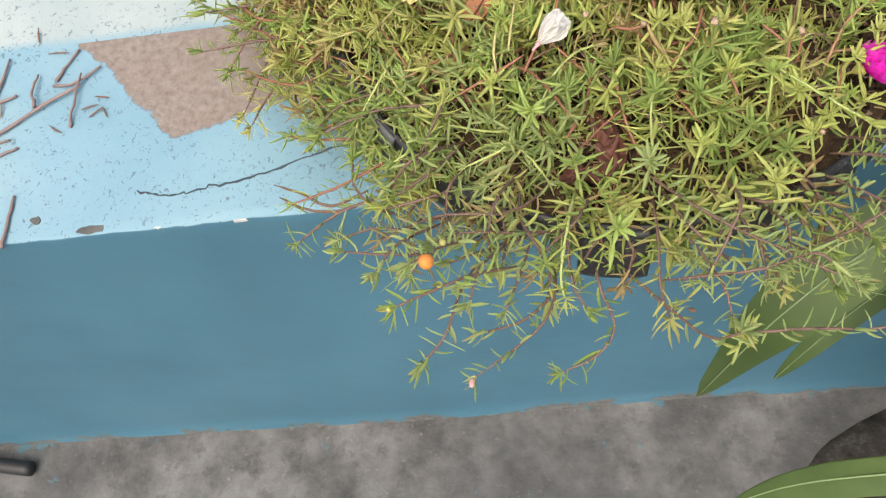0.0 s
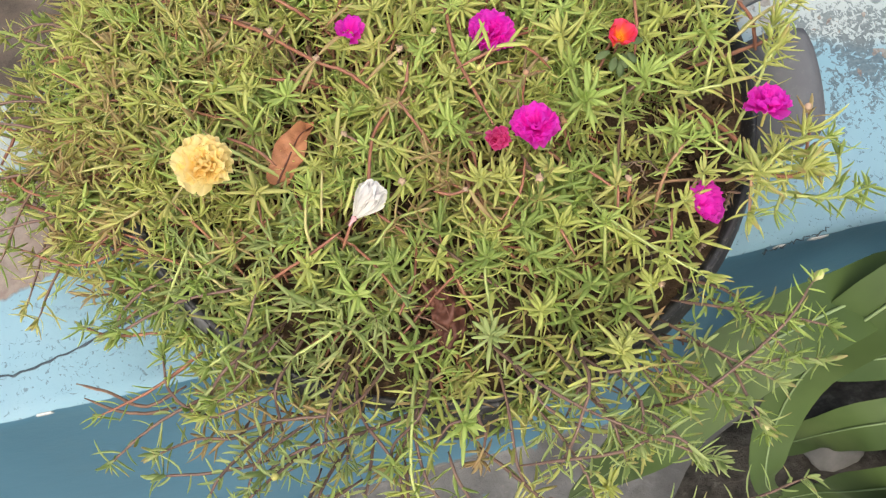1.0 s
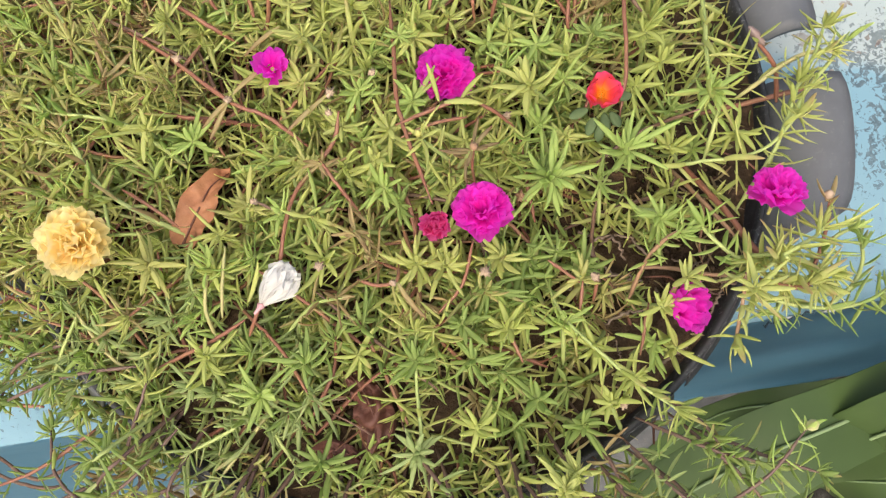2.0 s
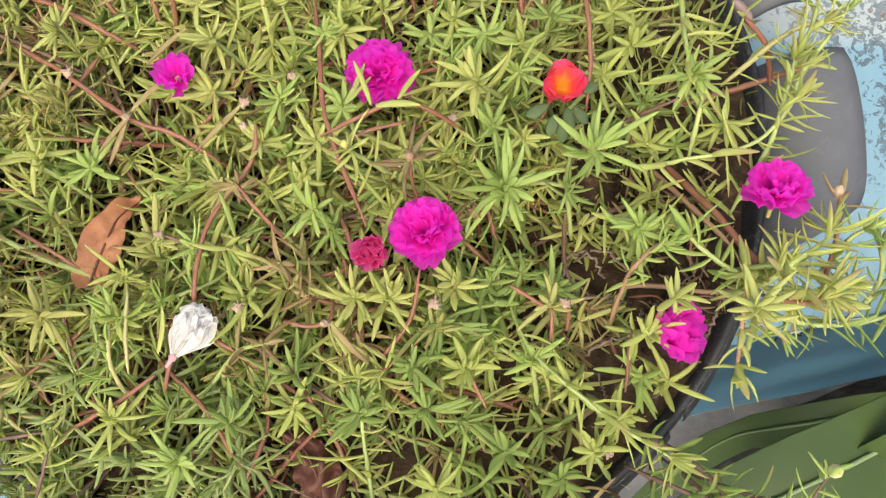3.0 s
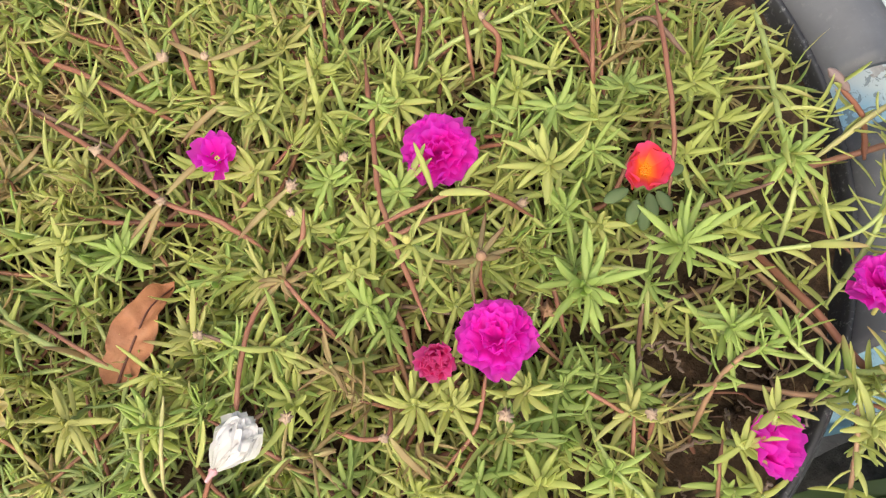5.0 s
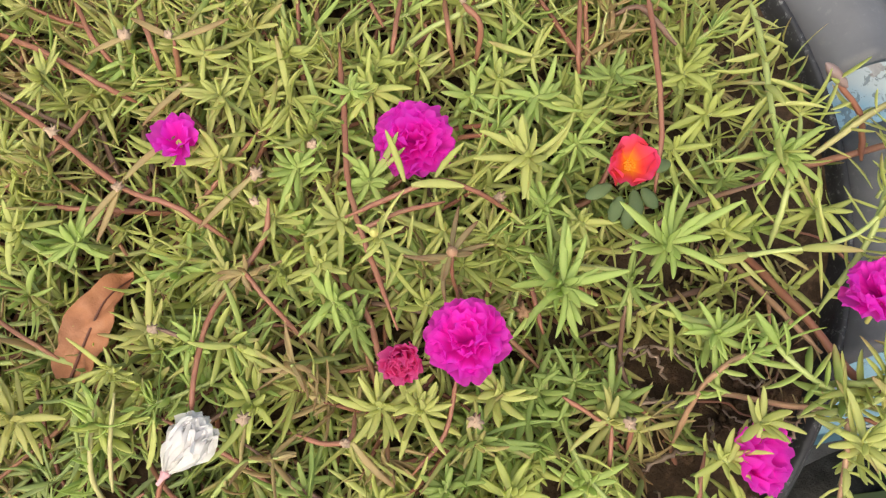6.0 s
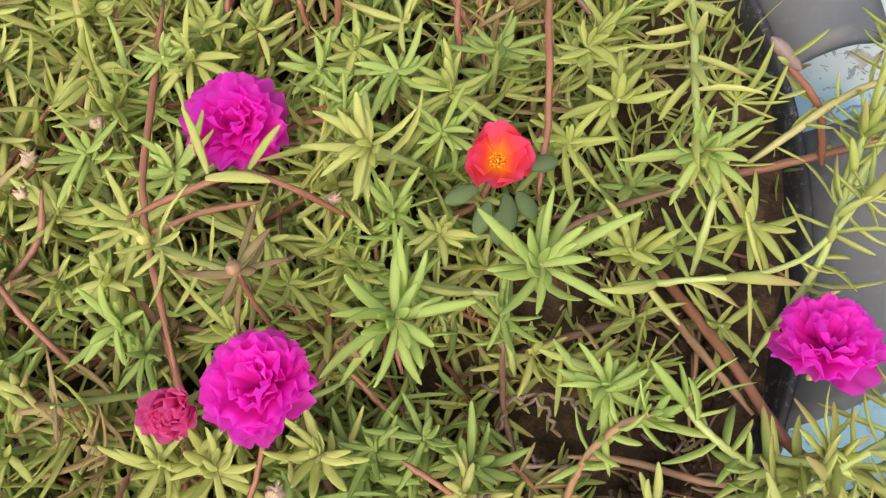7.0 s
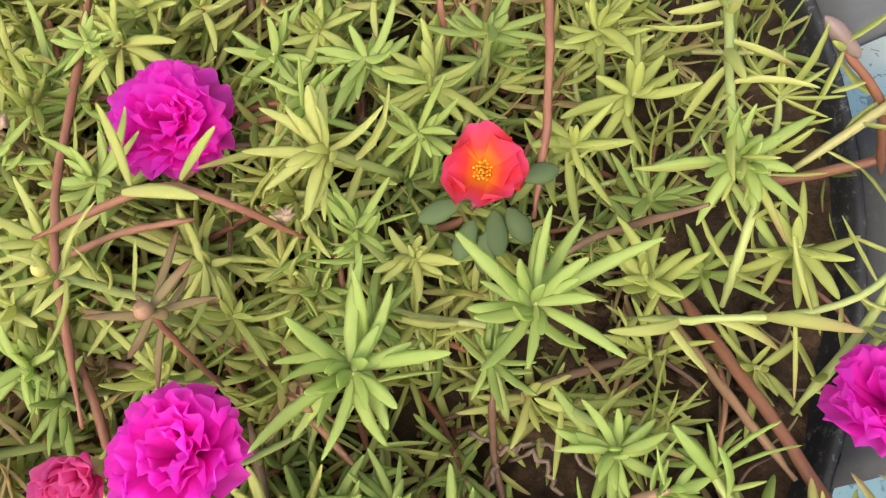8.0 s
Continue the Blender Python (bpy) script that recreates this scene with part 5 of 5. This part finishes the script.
def calyx_mesh(r, depth, foot):
    prof = [(0.0011, -foot), (0.0012, -depth), (r * 0.55, -depth * 0.7), (r, -depth * 0.2), (r * 0.85, 0.001), (0.0004, 0.002)]
    return revolve(prof, 10)


def flower(place, facing, d, material, rings, label, cup=0.13, notch=0.13, jitter=12, calyx=CALYX, frill=0.06, bow=0.22, foot=0.5):
    """A bloom: a green cup on its stalk that carries rings of petals. rings: (count, share of the radius, rise in degrees, width share)."""
    me = mesh_object("flower", *calyx_mesh(d * cup, d * cup * 1.7, d * foot), calyx, plant, label)
    q = Vector(facing).to_track_quat("Z", "Y").to_matrix().to_4x4()
    me.matrix_basis = Matrix.Translation(rel(place)) @ q
    for k, (count, share, rise, wide) in enumerate(rings):
        ms = [petal_mesh("petal", material, d * 0.5 * share, d * 0.5 * share * wide, 0.28, notch, 10 * k + i, frill, bow) for i in range(3)]
        for i in range(count):
            ob = new("petal", ms[i % 3])
            ob.parent = me
            a = 360 * (i + 0.37 * k) / count + rng.normal(0, 7)
            ob.matrix_basis = pose(0, 0, 0.0006 * k, 0, 0, a) @ pose(0, 0, 0, rise + rng.normal(0, jitter), rng.normal(0, jitter), 0)
    return me


DOUBLE = [(9, 1.0, 4, 0.98), (9, 0.95, 14, 0.95), (8, 0.86, 24, 0.95), (8, 0.7, 35, 0.95), (7, 0.52, 48, 0.95)]
flower((0.183, 0.081, 0.198), (0.0, 0.2, 1), 0.0375, MAGENTA, DOUBLE, "open magenta double flower", notch=0.11, frill=0.1)
flower((0.176, 0.182, 0.174), (0.05, -0.1, 1), 0.041, MAGENTA, DOUBLE, "open magenta double flower", notch=0.11, frill=0.1)
flower((0.363, 0.068, 0.178), (0.1, 0.5, 1), 0.0355, MAGENTA, DOUBLE, "open magenta double flower", notch=0.11, frill=0.1)
flower((0.2945, 0.0135, 0.149), (0.65, -0.15, 0.75), 0.046, MAGENTA, [(8, 1.0, 20, 0.85), (8, 0.95, 32, 0.85), (7, 0.85, 44, 0.85), (6, 0.6, 56, 0.9)], "magenta double flower turned sideways", notch=0.11, frill=0.1)
flower((0.068, 0.2, 0.186), (0.0, -0.1, 1), 0.03, MAGENTA, [(5, 1.0, 20, 0.98), (4, 0.85, 42, 0.95)], "half-closed magenta flower", notch=0.15, jitter=11, frill=0.07)
flower((0.155, 0.08, 0.194), (-0.05, -0.3, 0.9), 0.033, CRIMSON, [(8, 0.85, 44, 0.8), (8, 0.9, 58, 0.8), (7, 0.85, 72, 0.8)], "withered crimson flower", notch=0.06, jitter=8, frill=0.06)
flower((-0.053, 0.099, 0.214), (0.1, -0.15, 1), 0.043, YELLOW, [(9, 1.0, -4, 0.95), (9, 0.97, 8, 0.95), (9, 0.9, 20, 0.95), (8, 0.78, 33, 1.0), (7, 0.6, 48, 1.1), (5, 0.4, 62, 1.1)], "pale yellow double flower like a pompom", frill=0.09)
flower((0.041, 0.053, 0.173), (0.024, 0.02, 0.01), 0.06, WHITE, [(6, 0.95, 66, 0.72), (6, 1.0, 73, 0.72), (5, 0.97, 80, 0.68), (4, 0.93, 87, 0.6)], "half-closed white flower with crumpled overlapping petals", cup=0.042, notch=0.1, jitter=5, calyx=BUD_PINK, frill=0.03, bow=0.3, foot=0.12)
lone_leaf((0.034, 0.056, 0.176), (0.052, 0.073, 0.196), 0.0034, 0.1, LEAF_YELLOW)
orange = flower((0.2685, 0.146, 0.188), (0.02, -0.18, 1), 0.031, ORANGE, [(5, 1.0, 27, 1.12), (2, 0.9, 40, 1.1)], "orange-red single flower with yellow heart", 0.13, 0.05, 8, frill=0.06, bow=0.3)


def stamens(bloom):
    v, f = [], []
    for i in range(26):
        a, t = i * 2.4, math.sqrt(i / 26)
        top = np.array([0.0032 * t * math.cos(a), 0.0032 * t * math.sin(a), 0.0062 - 0.0015 * t])
        p, q = tube(spline([(0.001 * math.cos(a), 0.001 * math.sin(a), 0.001), top * 0.7 + np.array([0, 0, 0.001]), top], 4), [0.0002, 0.00022, 0.0003, 0.0006], 5)
        f += [tuple(k + len(v) for k in face) for face in q]
        v += list(p)
    mesh_object("stamens", v, f, STAMEN, bloom, "orange-yellow stamens")


stamens(orange)


def bud(place, facing, size, material, label, wide=0.5):
    prof = [(0.0006, -size * 0.9), (size * 0.2, -size * 0.6), (size * wide * 0.9, -size * 0.15), (size * wide, size * 0.12), (size * wide * 0.75, size * 0.45), (size * wide * 0.3, size * 0.68), (0.0002, size * 0.74)]
    ob = mesh_object("bud", *revolve(prof, 9), material, plant, label)
    ob.matrix_basis = Matrix.Translation(rel(place)) @ Vector(facing).to_track_quat("Z", "Y").to_matrix().to_4x4()


bud((0.346, -0.069, 0.186), (0.3, 0.3, 0.9), 0.0068, BUD, "pale yellow flower bud")
bud((0.288, -0.155, 0.15), (0, -0.7, 0.6), 0.0068, BUD, "pale yellow flower bud")
bud((-0.056, -0.136, 0.186), (0.05, -0.3, 1), 0.0098, BUD_ORANGE, "closed orange flower bud", 0.62)
bud((-0.035, -0.202, 0.088), (-0.2, -0.8, 0.3), 0.0075, BUD_PINK, "small pink bud", 0.42)
bud((-0.045, -0.115, 0.17), (-0.2, -0.2, 1), 0.0055, CALYX, "pale green flower bud")
bud((-0.048, -0.152, 0.18), (-0.2, -0.2, 1), 0.0055, CALYX, "pale green flower bud")
bud((-0.084, -0.168, 0.182), (-0.4, -0.4, 0.6), 0.0055, CALYX, "pale green flower bud")
bud((0.135, -0.17, 0.13), (0.4, -0.5, 0.8), 0.0055, STEM_DRY, "dry brown bud", 0.36)


def capsule(place, size, material=STRAW, label="dry straw-coloured seed capsule with a torn crown"):
    """A spent flower: a dry knob whose crown is torn into shrivelled shreds."""
    cols, rings = 14, [(0.05, -1.7), (0.35, -1.1), (0.7, -0.4), (0.85, 0.1), (0.7, 0.5), (0.4, 0.75), (0.05, 0.8)]
    v, f = revolve([(r * size, z * size) for r, z in rings], cols)
    out = []
    for i, p in enumerate(v):
        col, ring = divmod(i, len(rings))
        q = Vector(p) * rng.uniform(0.85, 1.15)
        if ring in (3, 4, 5) and (col + ring) % 2:
            q = q * rng.uniform(1.3, 2.3) + Vector((0, 0, size * rng.uniform(-0.2, 0.5)))
        out.append(q)
    ob = mesh_object("seed_capsule", out, f, material, plant, label)
    ob.location = rel(place)


for x, y, z in [(0.038, 0.184, 0.188), (0.102, 0.178, 0.186), (0.131, 0.184, 0.192), (0.21, 0.1455, 0.18), (0.1, 0.164, 0.188), (0.05, 0.258, 0.192), (0.0715, 0.2525, 0.194),
                (0.18, 0.049, 0.18), (0.124, 0.0505, 0.186), (0.081, 0.069, 0.182), (0.047, 0.115, 0.186), (0.245, 0.036, 0.174), (0.212, 0.246, 0.184), (0.251, -0.041, 0.148), (0.006, 0.221, 0.182)]:
    capsule((x, y, z), rng.uniform(0.0017, 0.0026))
capsule((0.2095, 0.092, 0.179), 0.0029, SEED_HEAD, "dry brown seed head with ragged edge")
bud((0.184, 0.1155, 0.219), (0, 0, 1), 0.0042, STEM_TAN, "dry brown seed head", 0.6)
bud((0.1535, 0.132, 0.211), (0.1, 0, 1), 0.0046, CALYX, "pale green flower bud")
bud((0.398, 0.064, 0.169), (0.2, 0.5, 0.8), 0.0055, STRAW, "withered brown flower head", 0.55)
bud((0.381, 0.178, 0.167), (-0.6, 0.6, 0.5), 0.011, TWIG, "dry seed capsule", 0.28)

# ---- oval leaves under the orange flower ----
def oval_leaf(place, way, length, width):
    prof = [(0.0004, 0.0), (0.3 * width, 0.12 * length), (0.5 * width, 0.45 * length), (0.46 * width, 0.72 * length), (0.25 * width, 0.93 * length), (0.0003, length)]
    v, f = revolve(prof, 10)
    ob = mesh_object("oval_leaf", [(x, y * 0.5, z) for x, y, z in v], f, LEAF_OVAL, plant, along=[min(0.5, 0.31 + z) for x, y, z in v])
    ob.matrix_basis = Matrix.Translation(rel(place)) @ Vector(way).to_track_quat("Z", "Y").to_matrix().to_4x4()


for px, py, wx, wy, wz in [(0.27, 0.137, -0.05, -1, -0.1), (0.264, 0.135, -0.6, -0.9, -0.3), (0.274, 0.137, 0.4, -1, -0.1), (0.261, 0.141, -1, -0.25, -0.1), (0.267, 0.131, -0.3, -1, -0.7), (0.279, 0.145, 1, 0.15, -0.2)]:
    oval_leaf((px, py, 0.181), (wx, wy, wz), rng.uniform(0.011, 0.0145), 0.0068)

# ---- dead leaves ----
def dead_leaf(pts, width, curl, label, seed, crumple=0.003, material=DEAD):
    r = np.random.default_rng(seed)
    n, m = 30, 11
    c = spline(np.asarray(pts) + np.array([0, 0, H]), n)
    tan = unit(np.gradient(c, axis=0))
    side = unit(np.cross(tan, np.array([0, 0, 1.0])))
    up = np.cross(side, tan)
    v, f = [], []
    for layer in (0.0, -0.0006):
        for i in range(n):
            t = i / (n - 1)
            w = width * 0.5 * math.sin(math.pi * min(1, 0.05 + 0.95 * t ** 0.75)) ** 0.65 * (1 + 0.1 * math.sin(14 * t + seed))
            for j in range(m):
                s = 2 * j / (m - 1) - 1
                z = curl * width * (s * s) + 0.0009 * math.sin(34 * t - 4 * abs(s) + seed) * abs(s) + crumple * noise.noise((9 * t + seed, 2.6 * s, seed)) + layer
                v.append(c[i] + side[i] * w * s * (1 - 0.25 * abs(curl)) + up[i] * z)
    k = n * m
    for i in range(n - 1):
        for j in range(m - 1):
            q = (i * m + j, i * m + j + 1, (i + 1) * m + j + 1, (i + 1) * m + j)
            f.append(q)
            f.append(tuple(k + x for x in q[::-1]))
    ob = mesh_object("dead_leaf", v, f, material)
    tagged(ob, label, "leaf", "fallen leaves")
    rib, q = tube(c + up * 0.0006, np.linspace(0.0009, 0.0004, n), 5)
    mesh_object("midrib", rib, q, DEAD_DARK, ob)


dead_leaf([(-0.015, 0.108, 0.14), (-0.006, 0.118, 0.147), (0.003, 0.131, 0.15), (0.011, 0.143, 0.149), (0.021, 0.153, 0.14)], 0.026, 0.22, "curled brown dead leaf lying among the moss rose", 1)
dead_leaf([(0.085, -0.055, 0.104), (0.094, -0.03, 0.122), (0.09, -0.005, 0.128), (0.075, 0.015, 0.12)], 0.027, -0.3, "crumpled brown dead leaf in the moss rose", 2, 0.016, DEAD_DARK)
dead_leaf([(0.052, -0.045, 0.11), (0.066, -0.04, 0.117), (0.082, -0.05, 0.11)], 0.016, 0.3, "crumpled brown dead leaf in the moss rose", 3, 0.012, DEAD_DARK)

# ---- litter and wear on the ledge ----
def twig(pts, r, label="dry reddish twig lying on the ledge"):
    p = spline([(x, y, ledge_z(y) + r + dz) for x, y, dz in pts], 10)
    p[1:-1] += rng.normal(0, 0.0006, (8, 3)) * np.array([1, 1, 0.2])
    v, f = tube(p, np.linspace(r, r * 0.6, 10) * rng.uniform(0.8, 1.2, 10), 7)
    tagged(mesh_object("dry_twig", v, f, TWIG), label, "twig", "twigs on the ledge")


TWIGS_HEAP = [
    ([(-0.58, 0.12, 0), (-0.551, 0.13, 0), (-0.496, 0.16, 0.003), (-0.455, 0.178, 0.004)], 0.0026), ([(-0.507, 0.157, 0.004), (-0.512, 0.175, 0.004), (-0.508, 0.198, 0.002)], 0.0026),
    ([(-0.565, 0.16, 0), (-0.557, 0.179, 0), (-0.546, 0.224, 0)], 0.0026), ([(-0.466, 0.13, 0), (-0.463, 0.15, 0.003), (-0.455, 0.192, 0.005)], 0.0023),
    ([(-0.487, 0.189, 0), (-0.478, 0.205, 0), (-0.463, 0.226, 0)], 0.0022), ([(-0.49, 0.183, 0), (-0.465, 0.182, 0.002), (-0.434, 0.2, 0.002)], 0.0022),
    ([(-0.53, -0.002, 0), (-0.526, 0.03, 0), (-0.522, 0.056, 0)], 0.0026), ([(-0.57, 0.1, 0), (-0.549, 0.104, 0), (-0.524, 0.112, 0)], 0.0028),
]
TWIGS_LOOSE = [
    ([(-0.58, 0.115, 0), (-0.555, 0.12, 0), (-0.535, 0.122, 0)], 0.0025), ([(-0.58, 0.165, 0), (-0.55, 0.17, 0), (-0.532, 0.176, 0)], 0.003),
]
for pts, r in TWIGS_HEAP + TWIGS_LOOSE:
    twig(pts, r * 0.9)


# cracks are thin tubes on the paint; the shade inside them is this dark colour
CRACK = Mat("shadowed_crack", 0.9, 0.1).color((0.05, 0.065, 0.08)).m


def crack(pts, r, seed):
    g = np.random.default_rng(seed)
    p = spline([(x, y, ledge_z(y)) for x, y in pts], 40)
    p[:, :2] += g.normal(0, 0.0012, (40, 2))
    p[:, 2] += 0.0002
    rad = r * g.uniform(0.4, 1.2, 40)
    v, f = tube(p, rad, 4)
    tagged(mesh_object("crack", v, f, CRACK), "dark jagged crack in the ledge paint", "crack", kind="structure")


crack([(-0.385, 0.048), (-0.35, 0.04), (-0.308, 0.045), (-0.258, 0.052), (-0.193, 0.07), (-0.12, 0.085)], 0.0016, 1)
crack([(0.40, 0.004), (0.43, 0.006), (0.47, 0.012)], 0.0008, 2)
crack([(0.395, 0.075), (0.42, 0.055), (0.44, 0.05)], 0.0006, 3)


def chip(x, y, z, w, d, material, label, seed):
    g = np.random.default_rng(seed)
    v = [(x, y, z + 0.0018)]
    n = 11
    for i in range(n):
        a = 2 * math.pi * i / n
        q = g.uniform(0.7, 1.1)
        v.append((x + w * q * math.cos(a), y + d * q * math.sin(a), z + 0.0012))
    v += [(px + (px - x) * 0.1, py + (py - y) * 0.1, z - 0.003) for px, py, _ in v[1:n + 1]]
    f = [(0, 1 + i, 1 + (i + 1) % n) for i in range(n)] + [(1 + i, 1 + n + i, 1 + n + (i + 1) % n, 1 + (i + 1) % n) for i in range(n)]
    tagged(mesh_object("plaster_chip", v, f, material, smooth=False), label, "chip", kind="structure")


chip(-0.434, EDGE + 0.006, H, 0.016, 0.006, GREY, "bare plaster where the edge is chipped", 1)
chip(-0.496, 0.026, ledge_z(0.026), 0.007, 0.005, GREY, "bare plaster where paint has flaked", 2)

# ---- the strap-leaved lily beside the wall ----
lily = empty("lily_plant", (0.86, -0.22, 0.0), "large lily with broad green strap leaves by the wall", "plant")


def strap(pts, width, fold=0.18, tip=0.35, tilt=-0.25):
    n, m = 30, 9
    c = spline(np.asarray(pts, float) + np.array([0, 0, H]), n)
    tan = unit(np.gradient(c, axis=0))
    side = unit(np.cross(tan, np.array([0.0, tilt, 1.0])))
    up = np.cross(side, tan)
    v, f = [], []
    for layer in (0.0, -0.0012):
        for i in range(n):
            t = i / (n - 1)
            w = width * 0.5 * min(1.0, (t / tip) ** 0.62 + 0.01) * (1 - 0.45 * max(0, t - 0.6) / 0.4)
            for j in range(m):
                s = 2 * j / (m - 1) - 1
                v.append(c[i] + side[i] * w * s + up[i] * (fold * w * (abs(s) ** 1.3) + 0.04 * w * math.sin(9 * t + 2 * s) + layer) - np.array(lily.location))
    k = n * m
    for i in range(n - 1):
        for j in range(m - 1):
            q = (i * m + j, i * m + j + 1, (i + 1) * m + j + 1, (i + 1) * m + j)
            f.append(q)
            f.append(tuple(k + x for x in q[::-1]))
    ob = mesh_object("leaf", v, f, STRAP, lily)
    rib, q = tube(c + up * 0.0012 - np.array(lily.location), np.linspace(0.0005, 0.0019, n), 6)
    mesh_object("midrib", rib, q, RIB, ob, "pale green midrib")


strap([(0.19, -0.165, -0.2), (0.21, -0.155, -0.08), (0.231, -0.143, -0.01), (0.264, -0.124, 0.03), (0.299, -0.107, 0.06), (0.337, -0.092, 0.08), (0.4, -0.078, 0.08), (0.52, -0.06, 0.03), (0.7, -0.1, -0.25), (0.86, -0.21, -0.75)], 0.064, 0.15, 0.3)
strap([(0.45, -0.215, -0.29), (0.4, -0.203, -0.19), (0.378, -0.187, -0.125), (0.384, -0.154, -0.09), (0.394, -0.124, -0.04), (0.405, -0.104, 0.02), (0.43, -0.088, 0.08), (0.48, -0.075, 0.12), (0.58, -0.07, 0.1), (0.72, -0.1, -0.15), (0.86, -0.2, -0.75)], 0.062, 0.2, 0.55)
strap([(0.405, -0.093, -0.04), (0.453, -0.099, -0.065), (0.497, -0.106, -0.08), (0.6, -0.12, -0.12), (0.75, -0.16, -0.35), (0.86, -0.22, -0.75)], 0.042, 0.12, 0.25)
strap([(0.312, -0.122, -0.33), (0.345, -0.1, -0.27), (0.4, -0.066, -0.2), (0.44, -0.062, -0.13), (0.56, -0.075, -0.12), (0.75, -0.15, -0.35), (0.86, -0.22, -0.75)], 0.034, 0.25, 0.3)
strap([(0.235, -0.268, -0.32), (0.292, -0.256, -0.29), (0.357, -0.252, -0.27), (0.45, -0.252, -0.27), (0.62, -0.26, -0.35), (0.86, -0.23, -0.75)], 0.062, 0.12, 0.35, -1.3)
strap([(0.5, -0.16, -0.46), (0.53, -0.157, -0.41), (0.544, -0.158, -0.34), (0.575, -0.163, -0.27), (0.65, -0.175, -0.25), (0.78, -0.2, -0.45), (0.86, -0.22, -0.75)], 0.06, 0.15, 0.3)
strap([(0.5, -0.226, -0.47), (0.544, -0.227, -0.41), (0.562, -0.233, -0.34), (0.62, -0.24, -0.3), (0.76, -0.24, -0.45), (0.86, -0.23, -0.75)], 0.055, 0.15, 0.3)
tv, tf = tube(spline([(0, 0, 0), (-0.01, 0.01, 0.06), (-0.03, 0.02, 0.14)], 8), np.linspace(0.05, 0.03, 8), 12)
mesh_object("leaf_base", tv, tf, STRAP, lily)

# ---- the bed that the lily grows in, and odds on the ground ----
# bed soil coloured near black: the shade below the lily is in its colour
BED = Mat("shade_dark_bed_soil", 0.9, 0.15)
BED.color(BED.ramp(BED.noise(26, 6.0, 0.7), [(0.35, (0.018, 0.016, 0.014)), (0.55, (0.05, 0.045, 0.04)), (0.75, (0.12, 0.112, 0.104))]))
BED.bump(BED.noise(60, 6.0, 0.7), 0.9, 0.008)
BED = BED.m


def heap(name, cx, cy, rx, ry, height, material, label, category, seed):
    v, f = [(cx, cy, height)], []
    n, m = 40, 10
    for j in range(1, m + 1):
        for i in range(n):
            a = 2 * math.pi * i / n
            q = j / m
            x, y = cx + rx * q * math.cos(a), cy + ry * q * math.sin(a)
            v.append((x, y, max(-0.02, height * (1 - q ** 2.2) + 0.03 * noise.noise((x * 14, y * 14, seed)) * (1.2 - q) - (0.03 if j == m else 0))))
    for i in range(n):
        f.append((0, 1 + i, 1 + (i + 1) % n))
    for j in range(m - 1):
        for i in range(n):
            f.append((1 + j * n + i, 1 + (j + 1) * n + i, 1 + (j + 1) * n + (i + 1) % n, 1 + j * n + (i + 1) % n))
    tagged(mesh_object(name, v, f, material), label, category, kind="stuff")


# spread along the wall foot so its dark colour fills the shaded ground
heap("soil_heap", 0.89, -0.268, 0.49, 0.235, 0.1, BED, "soil heaped against the wall, coloured dark for the shade under the lily", "soil", 3.0)


def stone(x, y, z, size, seed):
    bm = bmesh.new()
    bmesh.ops.create_icosphere(bm, subdivisions=3, radius=size)
    for p in bm.verts:
        k = 1 + 0.35 * noise.noise(p.co * (1.2 / size) + Vector((seed, 0, 0)))
        p.co = Vector((p.co.x * k * 1.3, p.co.y * k, p.co.z * k * 0.7)) + Vector((x, y, z))
    me = bpy.data.meshes.new("stone")
    bm.to_mesh(me)
    bm.free()
    me.materials.append(GREY)
    me.polygons.foreach_set("use_smooth", [True] * len(me.polygons))
    tagged(new("stone", me), "rough grey stone lying in the soil bed", "stone", "stones by the wall")


for k, (x, y, z, size) in enumerate([(0.72, -0.17, 0.08, 0.045), (0.74, -0.3, 0.09, 0.05), (0.84, -0.36, 0.09, 0.045), (0.63, -0.24, 0.05, 0.03)]):
    stone(x, y, z, size, k * 3.1)

hv, hf = tube(spline([(-1.6, -0.25, 0.02), (-1.25, -0.13, 0.02), (-1.06, -0.09, 0.022), (-0.95, -0.1, 0.02)], 24), 0.014, 10)
tagged(mesh_object("black_hose", hv, hf, BLACK_RUBBER), "black rubber hose end lying by the wall", "hose")


# ---- slivers of bare plaster along the edge, and shed leaves on the ledge ----
SLIVER = Mat("bare_white_plaster", 0.8)
SLIVER.color(SLIVER.ramp(SLIVER.noise(120, 4.0), [(0.3, (0.36, 0.38, 0.38)), (0.7, (0.5, 0.5, 0.5))]))
SLIVER = SLIVER.m
for k, (x, w) in enumerate([(-0.272, 0.009), (-0.36, 0.004), (0.42, 0.006), (0.458, 0.01)]):
    chip(x, EDGE + 0.0012, H - 0.0006, w, 0.0011, SLIVER, "white plaster showing along the chipped edge", 20 + k)
for k, (x, y, az, ln) in enumerate([(-0.455, 0.15, 20, 0.022), (-0.44, 0.165, -10, 0.02), (-0.445, 0.14, 40, 0.02), (-0.5, 0.225, 5, 0.028), (-0.512, 0.24, 110, 0.02), (-0.475, 0.125, 160, 0.018), (-0.55, 0.15, 75, 0.02), (-0.43, 0.15, -60, 0.016)]):
    a = np.array([x, y, ledge_z(y) + 0.0016])
    d = np.array([math.cos(radians(az)), math.sin(radians(az)), SLOPE * math.sin(radians(az))])
    v, f = needles(a[None], d[None], np.array([[0, 0, 1.0]]), np.array([ln]), np.array([0.0024]), np.array([0.12]))
    tagged(mesh_object("shed_leaf", v, f, STEM_DRY), "shrivelled grey needle leaf shed on the ledge", "leaf", "shed leaves")
